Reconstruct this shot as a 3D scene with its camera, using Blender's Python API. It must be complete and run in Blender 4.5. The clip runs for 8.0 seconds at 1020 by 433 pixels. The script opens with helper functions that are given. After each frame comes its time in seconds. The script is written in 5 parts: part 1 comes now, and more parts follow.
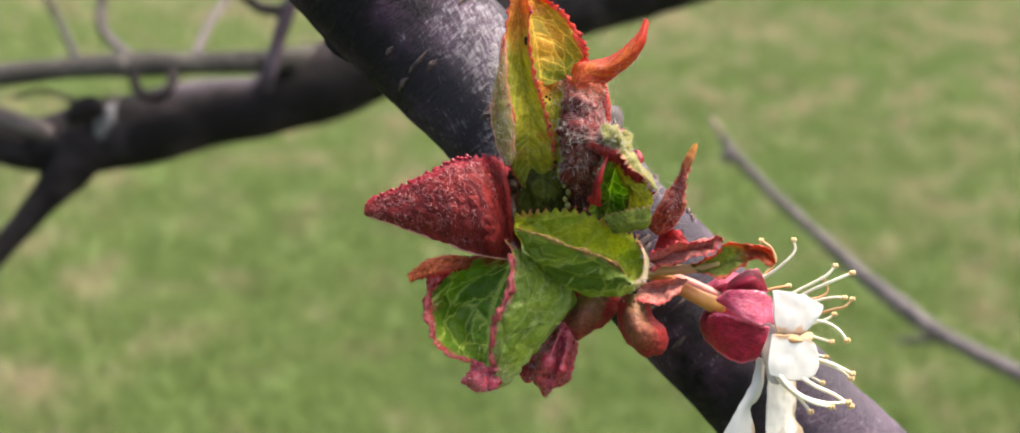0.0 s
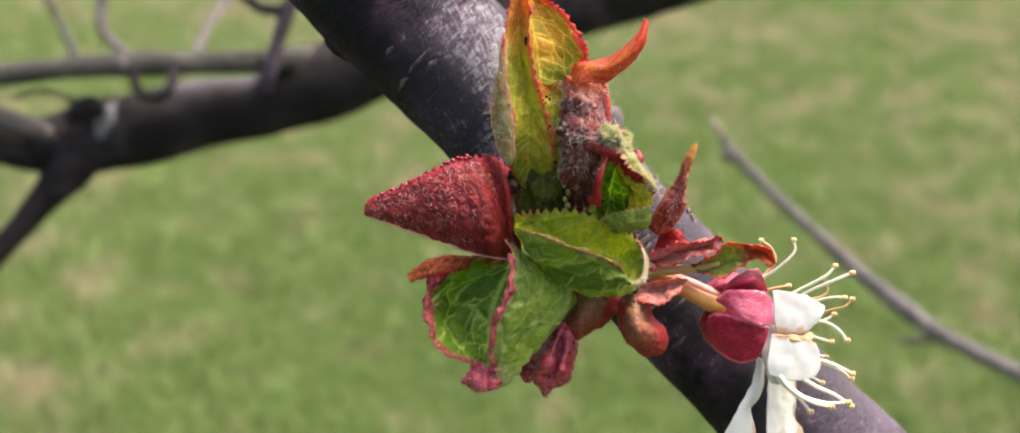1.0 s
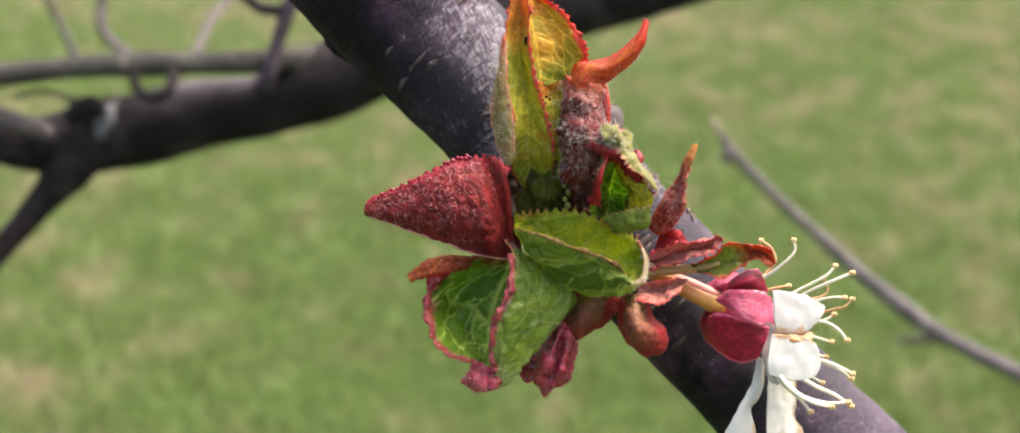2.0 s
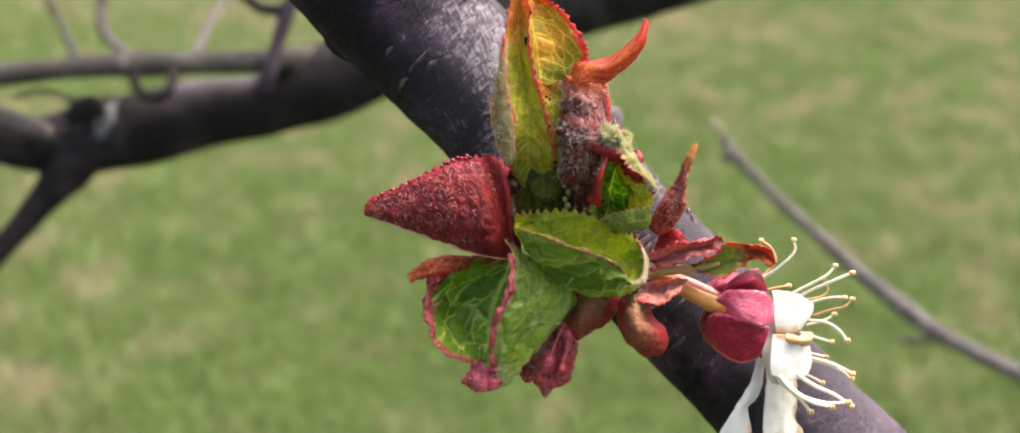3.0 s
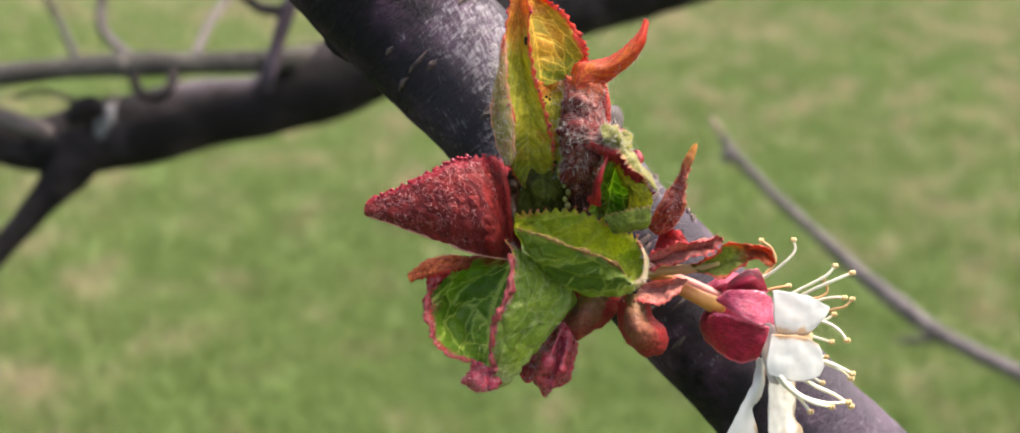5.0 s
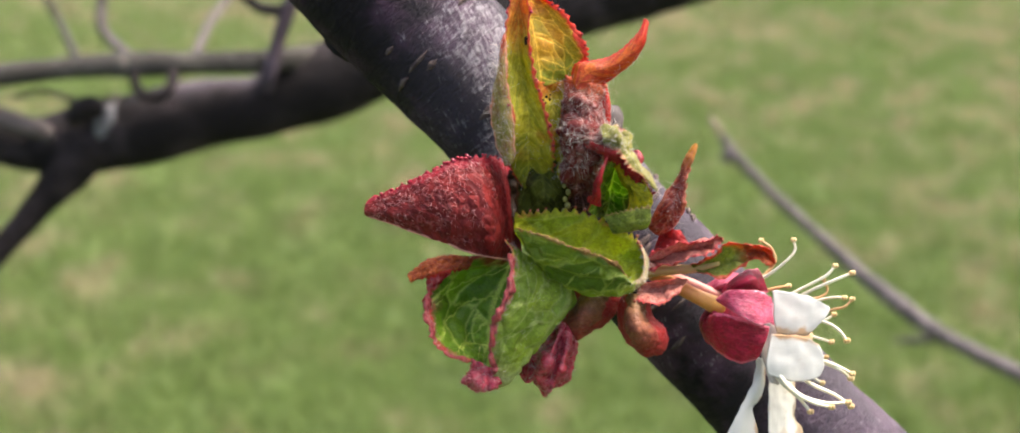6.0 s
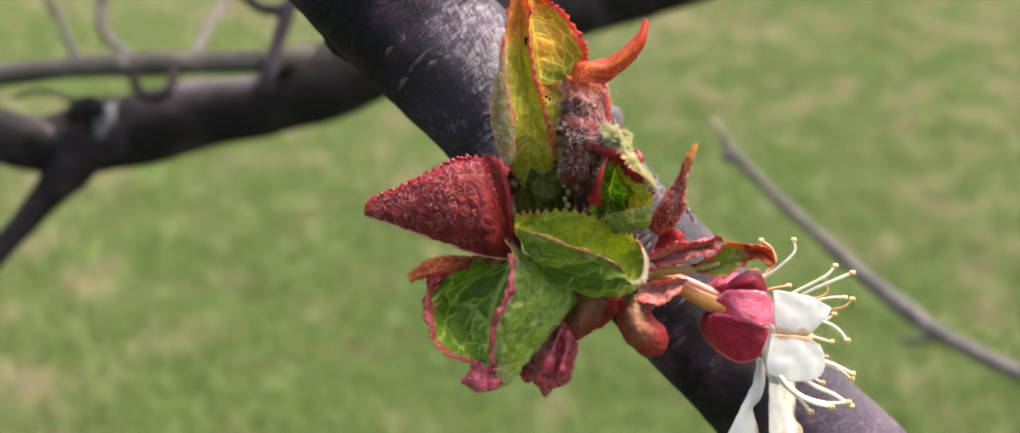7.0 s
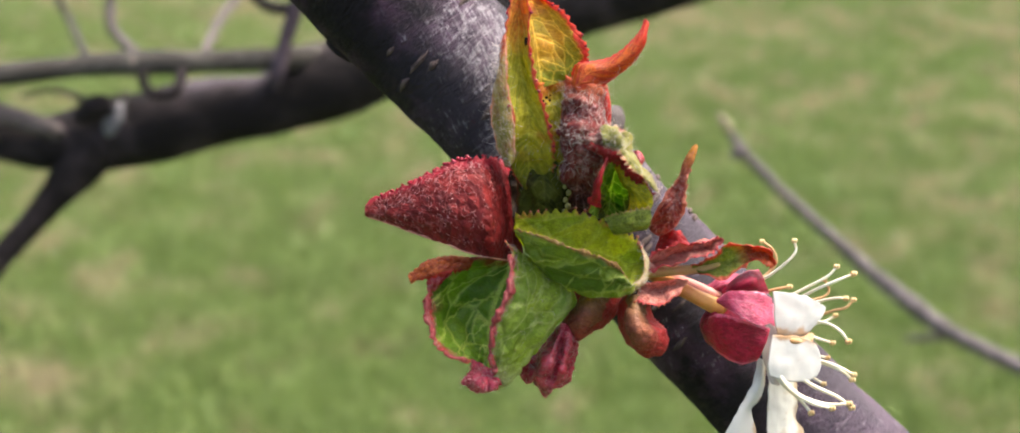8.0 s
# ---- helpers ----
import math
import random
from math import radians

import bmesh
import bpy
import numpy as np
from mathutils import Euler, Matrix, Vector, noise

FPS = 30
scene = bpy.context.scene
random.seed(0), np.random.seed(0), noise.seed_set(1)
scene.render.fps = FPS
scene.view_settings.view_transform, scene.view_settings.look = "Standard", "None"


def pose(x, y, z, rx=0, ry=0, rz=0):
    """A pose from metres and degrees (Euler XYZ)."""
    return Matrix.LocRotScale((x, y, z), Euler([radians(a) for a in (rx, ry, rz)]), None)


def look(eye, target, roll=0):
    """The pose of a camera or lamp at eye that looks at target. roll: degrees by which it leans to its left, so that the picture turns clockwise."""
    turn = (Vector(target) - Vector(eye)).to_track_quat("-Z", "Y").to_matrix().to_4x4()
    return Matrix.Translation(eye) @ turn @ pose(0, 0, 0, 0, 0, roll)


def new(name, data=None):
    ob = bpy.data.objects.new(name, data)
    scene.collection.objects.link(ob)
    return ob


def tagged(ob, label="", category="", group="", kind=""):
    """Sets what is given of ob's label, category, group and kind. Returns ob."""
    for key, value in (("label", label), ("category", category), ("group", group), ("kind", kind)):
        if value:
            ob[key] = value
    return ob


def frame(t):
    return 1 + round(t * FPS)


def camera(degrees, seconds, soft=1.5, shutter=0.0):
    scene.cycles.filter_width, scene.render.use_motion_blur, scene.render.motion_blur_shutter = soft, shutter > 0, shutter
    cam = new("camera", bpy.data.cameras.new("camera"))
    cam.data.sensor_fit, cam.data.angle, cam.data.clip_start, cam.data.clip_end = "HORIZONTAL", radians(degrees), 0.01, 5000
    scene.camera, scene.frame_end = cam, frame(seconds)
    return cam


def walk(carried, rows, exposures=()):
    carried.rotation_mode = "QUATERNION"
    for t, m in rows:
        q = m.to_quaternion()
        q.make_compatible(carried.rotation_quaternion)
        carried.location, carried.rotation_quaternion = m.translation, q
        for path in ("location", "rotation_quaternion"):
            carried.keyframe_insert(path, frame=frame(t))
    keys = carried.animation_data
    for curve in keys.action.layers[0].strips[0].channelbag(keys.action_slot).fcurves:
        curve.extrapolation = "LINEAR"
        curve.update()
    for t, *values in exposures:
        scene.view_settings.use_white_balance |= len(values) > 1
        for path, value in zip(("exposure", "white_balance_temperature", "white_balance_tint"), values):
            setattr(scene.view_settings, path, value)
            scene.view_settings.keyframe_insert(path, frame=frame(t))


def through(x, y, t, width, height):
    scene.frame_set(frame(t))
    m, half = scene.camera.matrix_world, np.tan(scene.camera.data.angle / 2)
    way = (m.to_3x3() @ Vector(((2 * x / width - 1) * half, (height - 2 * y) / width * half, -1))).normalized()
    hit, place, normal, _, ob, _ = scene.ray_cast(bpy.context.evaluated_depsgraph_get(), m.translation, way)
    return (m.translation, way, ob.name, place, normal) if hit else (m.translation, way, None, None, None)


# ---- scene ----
LENS = 45.0
EYE_HEIGHT = 1.45
TILT = -25.0
MM = 0.001
cam = camera(LENS, 8.0, soft=1.75)
cam.data.dof.use_dof = True
cam.data.dof.focus_distance = 0.155
cam.data.dof.aperture_fstop = 19.0

REST = pose(0, 0, EYE_HEIGHT, 90 + TILT, 0, 0)
# the bough's own space: millimetres, x across, y up, z towards the viewer
BOUGH = REST @ Matrix.Translation((0, 0, -0.16))


def nudge(a):
    """The tripod's small shove at the end: a share of 1.5 mm sideways and half a millimetre up."""
    return REST @ pose(0.00145 * a, 0.00053 * a, 0, -0.16 * a, 0.55 * a, 0)


walk(cam, [(t, nudge(a)) for t, a in ((0, 0.0), (7.6, 0.0), (7.7, 0.02), (7.8, 0.22), (7.9, 0.65), (8.0, 1.0))],
     exposures=[(0, 1.95, 6500, 9), (8.0, 1.95, 6500, 9)])

# ---- light: a bright overcast sky ----
SUN_AZIMUTH, SUN_ELEVATION = 62.0, 60.0
world = bpy.data.worlds.new("overcast_sky")
scene.world = world
world.use_nodes = True
sky = world.node_tree.nodes.new("ShaderNodeTexSky")
sky.sky_type = "NISHITA"
sky.sun_disc = False
sky.sun_elevation, sky.sun_rotation = radians(SUN_ELEVATION), radians(SUN_AZIMUTH)
sky.air_density, sky.dust_density, sky.ozone_density = 1.0, 7.0, 0.6
backing = world.node_tree.nodes["Background"]
backing.inputs["Strength"].default_value = 0.15
world.node_tree.links.new(sky.outputs[0], backing.inputs["Color"])
sun_lamp = bpy.data.lights.new("sun", "SUN")
sun_lamp.energy, sun_lamp.angle, sun_lamp.color = 1.9, radians(32), (1.0, 0.96, 0.9)
sun = new("sun", sun_lamp)
sun_way = Vector((math.sin(radians(SUN_AZIMUTH)) * math.cos(radians(SUN_ELEVATION)),
                  math.cos(radians(SUN_AZIMUTH)) * math.cos(radians(SUN_ELEVATION)), math.sin(radians(SUN_ELEVATION))))
sun.matrix_world = look(sun_way * 50, (0, 0, 0))


# ---- materials ----
class Nodes:
    """A small builder of node materials."""

    def __init__(self, name):
        self.mat = bpy.data.materials.new(name)
        self.mat.use_nodes = True
        self.tree = self.mat.node_tree
        self.tree.nodes.clear()
        self.out = self.tree.nodes.new("ShaderNodeOutputMaterial")

    def node(self, kind, **ins):
        n = self.tree.nodes.new(kind)
        for key, value in ins.items():
            self.put(n, key.replace("_", " "), value)
        return n

    def put(self, n, key, value):
        if isinstance(value, bpy.types.NodeSocket):
            self.tree.links.new(value, n.inputs[key])
        else:
            n.inputs[key].default_value = value

    def math(self, op, a, b=0.0, c=0.0):
        n = self.tree.nodes.new("ShaderNodeMath")
        n.operation = op
        for i, value in enumerate((a, b, c)):
            self.put(n, i, value)
        return n.outputs[0]

    def step(self, value, low, high, to_low=0.0, to_high=1.0):
        n = self.node("ShaderNodeMapRange", From_Min=low, From_Max=high, To_Min=to_low, To_Max=to_high, Value=value)
        n.interpolation_type = "SMOOTHSTEP"
        return n.outputs[0]

    def mix(self, share, a, b):
        n = self.tree.nodes.new("ShaderNodeMix")
        n.data_type = "RGBA"
        for key, value in ((0, share), (6, a), (7, b)):
            self.put(n, key, (*value, 1) if isinstance(value, tuple) and len(value) == 3 else value)
        return n.outputs[2]

    def coords(self, kind="Object", scale=(1, 1, 1), turn=(0, 0, 0)):
        tex = self.tree.nodes.new("ShaderNodeTexCoord")
        m = self.node("ShaderNodeMapping", Vector=tex.outputs[kind], Scale=scale, Rotation=turn)
        return m.outputs[0]

    def noise(self, vec, scale, detail=4.0, rough=0.55, warp=0.0):
        return self.node("ShaderNodeTexNoise", Vector=vec, Scale=scale, Detail=detail, Roughness=rough, Distortion=warp).outputs[0]

    def cells(self, vec, scale, feature="DISTANCE_TO_EDGE"):
        n = self.node("ShaderNodeTexVoronoi", Vector=vec, Scale=scale)
        n.feature = feature
        return n.outputs[0]

    def bump(self, height, strength, distance):
        return self.node("ShaderNodeBump", Height=height, Strength=strength, Distance=distance).outputs[0]

    def surface(self, colour, rough=0.5, bump=None, through=0.0, through_colour=None, gloss=0.4, sheen=0.0):
        p = self.node("ShaderNodeBsdfPrincipled", Roughness=rough)
        self.put(p, "Base Color", (*colour, 1) if isinstance(colour, tuple) else colour)
        self.put(p, "Specular IOR Level", gloss)
        self.put(p, "Sheen Weight", sheen)
        if bump:
            self.put(p, "Normal", bump)
        last = p.outputs[0]
        if through:
            tr = self.tree.nodes.new("ShaderNodeBsdfTranslucent")
            glow = through_colour or colour
            self.put(tr, "Color", (*glow, 1) if isinstance(glow, tuple) else glow)
            if bump:
                self.put(tr, "Normal", bump)
            blend = self.node("ShaderNodeMixShader", Fac=through)
            self.tree.links.new(p.outputs[0], blend.inputs[1])
            self.tree.links.new(tr.outputs[0], blend.inputs[2])
            last = blend.outputs[0]
        self.tree.links.new(last, self.out.inputs["Surface"])
        return self.mat


def leaf_material(name, young, old, vein, edge, tip, edge_at=0.86, tip_at=0.0, veins=0.6, through=0.42, fuzz=0.0, fuzz_colour=(0.5, 0.47, 0.42), rough=0.5, gloss=0.25, foot=None, mesh=1.0, ribs=7.0, blotch=None, blotch_at=0.56, puff=0.5, across=3.2, squiggle=0.0):
    """Blade with midrib, side veins and a ladder of fine veins between them; each mesh of the net has its own tone.
    A coloured margin, a coloured tip, old blotches and, where hairy, a pale felt."""
    g = Nodes(name)
    uv = g.tree.nodes.new("ShaderNodeTexCoord").outputs["UV"]
    parts = g.node("ShaderNodeSeparateXYZ", Vector=uv)
    u, v = parts.outputs[0], parts.outputs[1]
    ob = g.coords()
    patch = g.noise(ob, 260.0, 5.0)
    fine = g.noise(ob, 1500.0, 4.0, 0.6)
    dust = g.noise(ob, 4200.0, 3.0, 0.6)
    w = g.math("MULTIPLY", g.math("ABSOLUTE", g.math("SUBTRACT", v, 0.5)), 2.0)
    wave = g.math("MULTIPLY", g.math("SUBTRACT", patch, 0.5), 1.1)
    bow = g.math("MULTIPLY", g.math("POWER", w, 1.4), 1.9)
    s = g.math("ADD", g.math("SUBTRACT", g.math("MULTIPLY", u, ribs), bow), wave)
    thin = g.step(w, 0.0, 0.95, 0.06, 0.025)
    side = g.math("SUBTRACT", 1.0, g.math("DIVIDE", g.math("ABSOLUTE", g.math("SUBTRACT", g.math("FRACT", s), 0.5)), thin))
    side = g.math("MULTIPLY", g.step(side, 0.0, 0.6), g.step(w, 0.8, 0.97, 1.0, 0.0))
    mid = g.step(w, 0.015, 0.07, 1.0, 0.0)
    other = g.step(v, 0.495, 0.505, 0.0, 17.0)
    net_at = g.node("ShaderNodeCombineXYZ", X=g.math("ADD", s, other), Y=g.math("ADD", g.math("MULTIPLY", w, across), g.math("MULTIPLY", wave, 0.7))).outputs[0]
    net_edge = g.node("ShaderNodeTexVoronoi", Vector=net_at, Scale=1.9 * mesh)
    net_edge.voronoi_dimensions, net_edge.feature = "2D", "DISTANCE_TO_EDGE"
    net_cell = g.node("ShaderNodeTexVoronoi", Vector=net_at, Scale=1.9 * mesh)
    net_cell.voronoi_dimensions = "2D"
    tone = g.node("ShaderNodeSeparateXYZ", Vector=net_cell.outputs["Color"]).outputs[0]
    net = g.step(net_edge.outputs[0], 0.008, 0.10, 1.0, 0.0)
    lines = g.math("MAXIMUM", g.math("MAXIMUM", side, mid), g.math("MULTIPLY", net, 0.7))
    blend = g.math("ADD", g.math("ADD", g.math("MULTIPLY", patch, 0.5), g.math("MULTIPLY", fine, 0.18)), g.math("MULTIPLY", tone, 0.32))
    colour = g.mix(g.step(blend, 0.36, 0.64), young, old)
    if blotch:
        colour = g.mix(g.math("MULTIPLY", g.step(g.noise(ob, 150.0, 3.0), blotch_at, blotch_at + 0.12), 0.8), colour, blotch)
    if tip_at:
        colour = g.mix(g.step(g.math("ADD", u, g.math("MULTIPLY", wave, 0.3)), 0.0, tip_at, 1.0, 0.0), colour, tip)
    # foot end's own tone; the very dark ones paint shade between the leaves
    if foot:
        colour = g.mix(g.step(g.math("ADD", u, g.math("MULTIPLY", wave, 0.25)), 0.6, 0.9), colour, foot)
    colour = g.mix(g.math("MULTIPLY", lines, veins), colour, vein)
    rim = g.step(g.math("ADD", g.math("ADD", w, g.math("MULTIPLY", wave, 0.3)), g.math("MULTIPLY", g.math("SUBTRACT", fine, 0.5), 0.25)), edge_at, edge_at + 0.1)
    colour = g.mix(g.math("MULTIPLY", rim, 0.92), colour, edge)
    if fuzz:
        felt = g.noise(g.coords(scale=(1, 2.2, 1)), 2100.0, 6.0, 0.7, 1.2)
        colour = g.mix(g.math("MULTIPLY", g.step(felt, 0.47, 0.66), fuzz), colour, fuzz_colour)
    grain = g.math("MULTIPLY", g.math("ADD", fine, dust), 0.5)
    colour = g.node("ShaderNodeHueSaturation", Color=colour, Value=g.step(grain, 0.34, 0.66, 0.72, 1.3)).outputs[0]
    speck = g.step(g.noise(ob, 900.0, 2.0), 0.72, 0.78)
    colour = g.mix(g.math("MULTIPLY", speck, 0.5), colour, (0.09, 0.03, 0.012))
    dome = g.step(net_edge.outputs[0], 0.0, 0.3)
    height = g.math("ADD", g.math("ADD", g.math("MULTIPLY", lines, -0.5), g.math("MULTIPLY", dome, puff)), g.math("ADD", g.math("MULTIPLY", fine, 0.5), g.math("MULTIPLY", dust, 0.45)))
    if squiggle:
        crinkle = g.noise(ob, 560.0, 1.5, 0.5, 1.6)
        ridge = g.step(g.math("ABSOLUTE", g.math("SUBTRACT", crinkle, 0.5)), 0.004, 0.05, 1.0, 0.0)
        ridge = g.math("MULTIPLY", ridge, g.step(g.noise(ob, 700.0, 2.0), 0.42, 0.6))
        if tip_at:
            ridge = g.math("MULTIPLY", ridge, g.step(u, tip_at * 0.7, tip_at * 1.2))
        colour = g.mix(g.math("MULTIPLY", ridge, squiggle), colour, fuzz_colour)
        height = g.math("ADD", height, g.math("MULTIPLY", ridge, 1.4))
    lit = g.node("ShaderNodeHueSaturation", Color=colour, Saturation=1.05, Value=1.95).outputs[0]
    return g.surface(colour, g.step(fine, 0.3, 0.7, rough - 0.1, rough + 0.14), g.bump(height, 0.5, 0.00016), through, lit, gloss)


def bark_material(name, dark, mid, pale, film=0.5, size=1.0, ring=1.0, patches=()):
    """Smooth cherry bark: dark violet-brown skin, silvery film in torn bands across the limb, corky pale dashes;
    patches add film and painted light.
    """
    g = Nodes(name)
    uv = g.coords("UV", (1 / size, 1 / size, 1))
    bands = g.coords("UV", (1.0 / size, 0.28 / size, 1))
    grain = g.noise(bands, 1300.0, 6.0, 0.65, 0.8)
    big = g.noise(uv, 95.0, 4.0, 0.6)
    fine = g.noise(uv, 1900.0, 5.0, 0.65)
    colour = g.mix(g.step(big, 0.42, 0.72), dark, mid)
    slant = g.node("ShaderNodeMapping", Vector=g.coords("UV", turn=(0, 0, -0.4)), Scale=(0.3 / size, 1.1 / size, 1)).outputs[0]
    strand = g.step(g.noise(slant, 1300.0, 6.0, 0.72, 1.2), 0.32, 0.7)
    peel = g.math("ADD", g.math("ADD", g.math("MULTIPLY", g.step(grain, 0.32, 0.68), 0.28), g.math("MULTIPLY", g.step(big, 0.3, 0.7), 0.3)), g.math("MULTIPLY", strand, 0.36))
    film_light = 0.0
    # patches pale the skin, for film and for light on the upper side
    for at_u, at_v, reach, torn_share, haze in patches:
        spot = g.node("ShaderNodeVectorMath")
        spot.operation = "DISTANCE"
        g.put(spot, 0, g.coords("UV"))
        g.put(spot, 1, (at_u, at_v, 0))
        near = g.step(spot.outputs["Value"], 0.2 * reach, reach, 1.0, 0.0)
        peel = g.math("ADD", peel, g.math("MULTIPLY", near, torn_share))
        film_light = g.math("ADD", film_light, g.math("MULTIPLY", near, haze))
    torn = g.step(peel, 0.63, 1.02)
    if patches:
        colour = g.mix(g.math("MINIMUM", film_light, 0.5), colour, (0.125, 0.105, 0.128))
    pale = g.mix(g.step(fine, 0.3, 0.7), pale, tuple(c * 0.78 for c in pale))
    colour = g.mix(g.math("MULTIPLY", torn, film), colour, pale)
    dash = g.node("ShaderNodeTexVoronoi", Vector=g.coords("UV", (1.0 / size, 0.27 / size, 1)), Scale=150.0, Randomness=1.0)
    cork = g.math("MULTIPLY", g.step(dash.outputs[0], 0.12, 0.2, 1.0, 0.0), g.step(g.noise(uv, 60.0, 2.0), 0.52, 0.6))
    colour = g.mix(g.math("MULTIPLY", cork, 0.8), colour, (0.3, 0.24, 0.2))
    colour = g.mix(g.step(fine, 0.35, 0.75, 0.0, 0.2), colour, (0.012, 0.01, 0.011))
    height = g.math("ADD", g.math("ADD", g.math("MULTIPLY", grain, ring), g.math("MULTIPLY", cork, 0.6)), g.math("MULTIPLY", fine, 0.35))
    return g.surface(colour, g.step(grain, 0.3, 0.7, 0.6, 0.85), g.bump(height, 0.9, 0.001 * size), gloss=0.09)


def plain_material(name, a, b, scale, rough=0.5, through=0.0, gloss=0.4, relief=0.0001, stretch=(1, 1, 1), stain=None, stain_at=0.62, sheen=0.0):
    """Two tones mixed at two scales, with fine relief and, if given, stains."""
    g = Nodes(name)
    vec = g.coords(scale=stretch)
    large, fine = g.noise(vec, scale, 4.0), g.noise(vec, scale * 7, 4.0, 0.6)
    colour = g.mix(g.step(g.math("ADD", g.math("MULTIPLY", large, 0.7), g.math("MULTIPLY", fine, 0.3)), 0.36, 0.64), a, b)
    if stain:
        colour = g.mix(g.math("MULTIPLY", g.step(g.noise(g.coords(), scale * 1.4, 3.0), stain_at, stain_at + 0.1), 0.85), colour, stain)
    return g.surface(colour, g.step(fine, 0.3, 0.7, rough - 0.08, rough + 0.08), g.bump(g.math("ADD", fine, large), 0.5, relief), through, colour, gloss, sheen)


def petal_material(name, white, vein, stain, stain_at, spots=0.69):
    """White petal with faint lengthwise veins; withered brown along its edges and in spots."""
    g = Nodes(name)
    uv = g.tree.nodes.new("ShaderNodeTexCoord").outputs["UV"]
    parts = g.node("ShaderNodeSeparateXYZ", Vector=uv)
    ob = g.coords()
    wave = g.noise(ob, 330.0, 4.0)
    streak = g.noise(g.node("ShaderNodeMapping", Vector=uv, Scale=(1.5, 16.0, 1)).outputs[0], 2.0, 3.0)
    colour = g.mix(g.step(streak, 0.42, 0.72), white, vein)
    rim = g.step(g.math("ADD", parts.outputs[1], g.math("MULTIPLY", g.math("SUBTRACT", wave, 0.5), 0.75)), stain_at, stain_at + 0.1)
    colour = g.mix(g.math("MULTIPLY", rim, 0.85), colour, stain)
    spot = g.step(g.noise(ob, 520.0, 3.0), spots, spots + 0.08)
    colour = g.mix(g.math("MULTIPLY", spot, 0.5), colour, stain)
    return g.surface(colour, 0.5, g.bump(g.math("ADD", streak, g.math("MULTIPLY", wave, 0.6)), 0.07, 0.0002), 0.5, (0.65, 0.64, 0.585), 0.1)


# base end: smooth dark red, darkened further for shade beside the tall leaf
RED_LEAF = leaf_material("red_leaf", (0.138, 0.0115, 0.010), (0.074, 0.006, 0.006), (0.30, 0.09, 0.085), (0.20, 0.012, 0.02), (0.07, 0.002, 0.003), tip_at=0.46, veins=0.08, mesh=1.6, ribs=9.0, through=0.08, fuzz=0.03, fuzz_colour=(0.42, 0.15, 0.14), rough=0.5, gloss=0.14, squiggle=0.34, puff=0.25)
# olive foot: partly the leaf's green, partly shade of the recess
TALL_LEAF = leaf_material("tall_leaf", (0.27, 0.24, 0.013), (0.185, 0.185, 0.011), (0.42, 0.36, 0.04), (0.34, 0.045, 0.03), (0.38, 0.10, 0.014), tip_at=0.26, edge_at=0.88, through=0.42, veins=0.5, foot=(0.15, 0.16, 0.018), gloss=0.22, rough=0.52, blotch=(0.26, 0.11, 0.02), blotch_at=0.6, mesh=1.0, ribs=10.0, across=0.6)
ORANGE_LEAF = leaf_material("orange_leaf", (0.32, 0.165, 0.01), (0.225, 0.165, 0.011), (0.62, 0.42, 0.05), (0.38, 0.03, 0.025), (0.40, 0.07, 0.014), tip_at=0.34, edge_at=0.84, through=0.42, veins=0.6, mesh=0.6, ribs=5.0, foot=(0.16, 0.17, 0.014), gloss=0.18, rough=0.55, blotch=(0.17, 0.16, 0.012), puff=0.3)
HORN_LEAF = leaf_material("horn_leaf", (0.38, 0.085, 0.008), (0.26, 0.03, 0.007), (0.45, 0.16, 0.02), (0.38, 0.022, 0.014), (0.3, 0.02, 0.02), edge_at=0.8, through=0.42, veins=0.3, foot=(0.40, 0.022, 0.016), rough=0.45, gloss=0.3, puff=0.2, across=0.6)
GREEN_LEAF = leaf_material("green_leaf", (0.33, 0.34, 0.012), (0.2, 0.25, 0.012), (0.36, 0.38, 0.05), (0.32, 0.14, 0.03), (0.2, 0.2, 0.02), edge_at=0.95, through=0.55, veins=0.4, gloss=0.22, rough=0.5, mesh=0.5, ribs=5.0)
# duller hairy underside, also darkened because that half faces away from light
SHADED_UNDERSIDE = leaf_material("shaded_underside", (0.15, 0.195, 0.016), (0.06, 0.1, 0.009), (0.26, 0.29, 0.07), (0.26, 0.13, 0.04), (0.2, 0.2, 0.02), edge_at=0.95, through=0.25, veins=0.7, fuzz=0.05, fuzz_colour=(0.36, 0.36, 0.2), gloss=0.25, rough=0.45, mesh=0.45, ribs=5.0, puff=0.9)
DULL_LEAF = leaf_material("dull_green_leaf", (0.16, 0.20, 0.022), (0.10, 0.13, 0.018), (0.28, 0.3, 0.08), (0.30, 0.2, 0.07), (0.2, 0.2, 0.02), edge_at=0.9, through=0.35, veins=0.4, fuzz=0.0, gloss=0.2, rough=0.55)
WALL_LEAF = leaf_material("yellow_green_leaf", (0.44, 0.39, 0.018), (0.28, 0.28, 0.016), (0.5, 0.44, 0.07), (0.45, 0.22, 0.02), (0.5, 0.36, 0.02), tip_at=0.5, edge_at=0.92, through=0.5, veins=0.3)
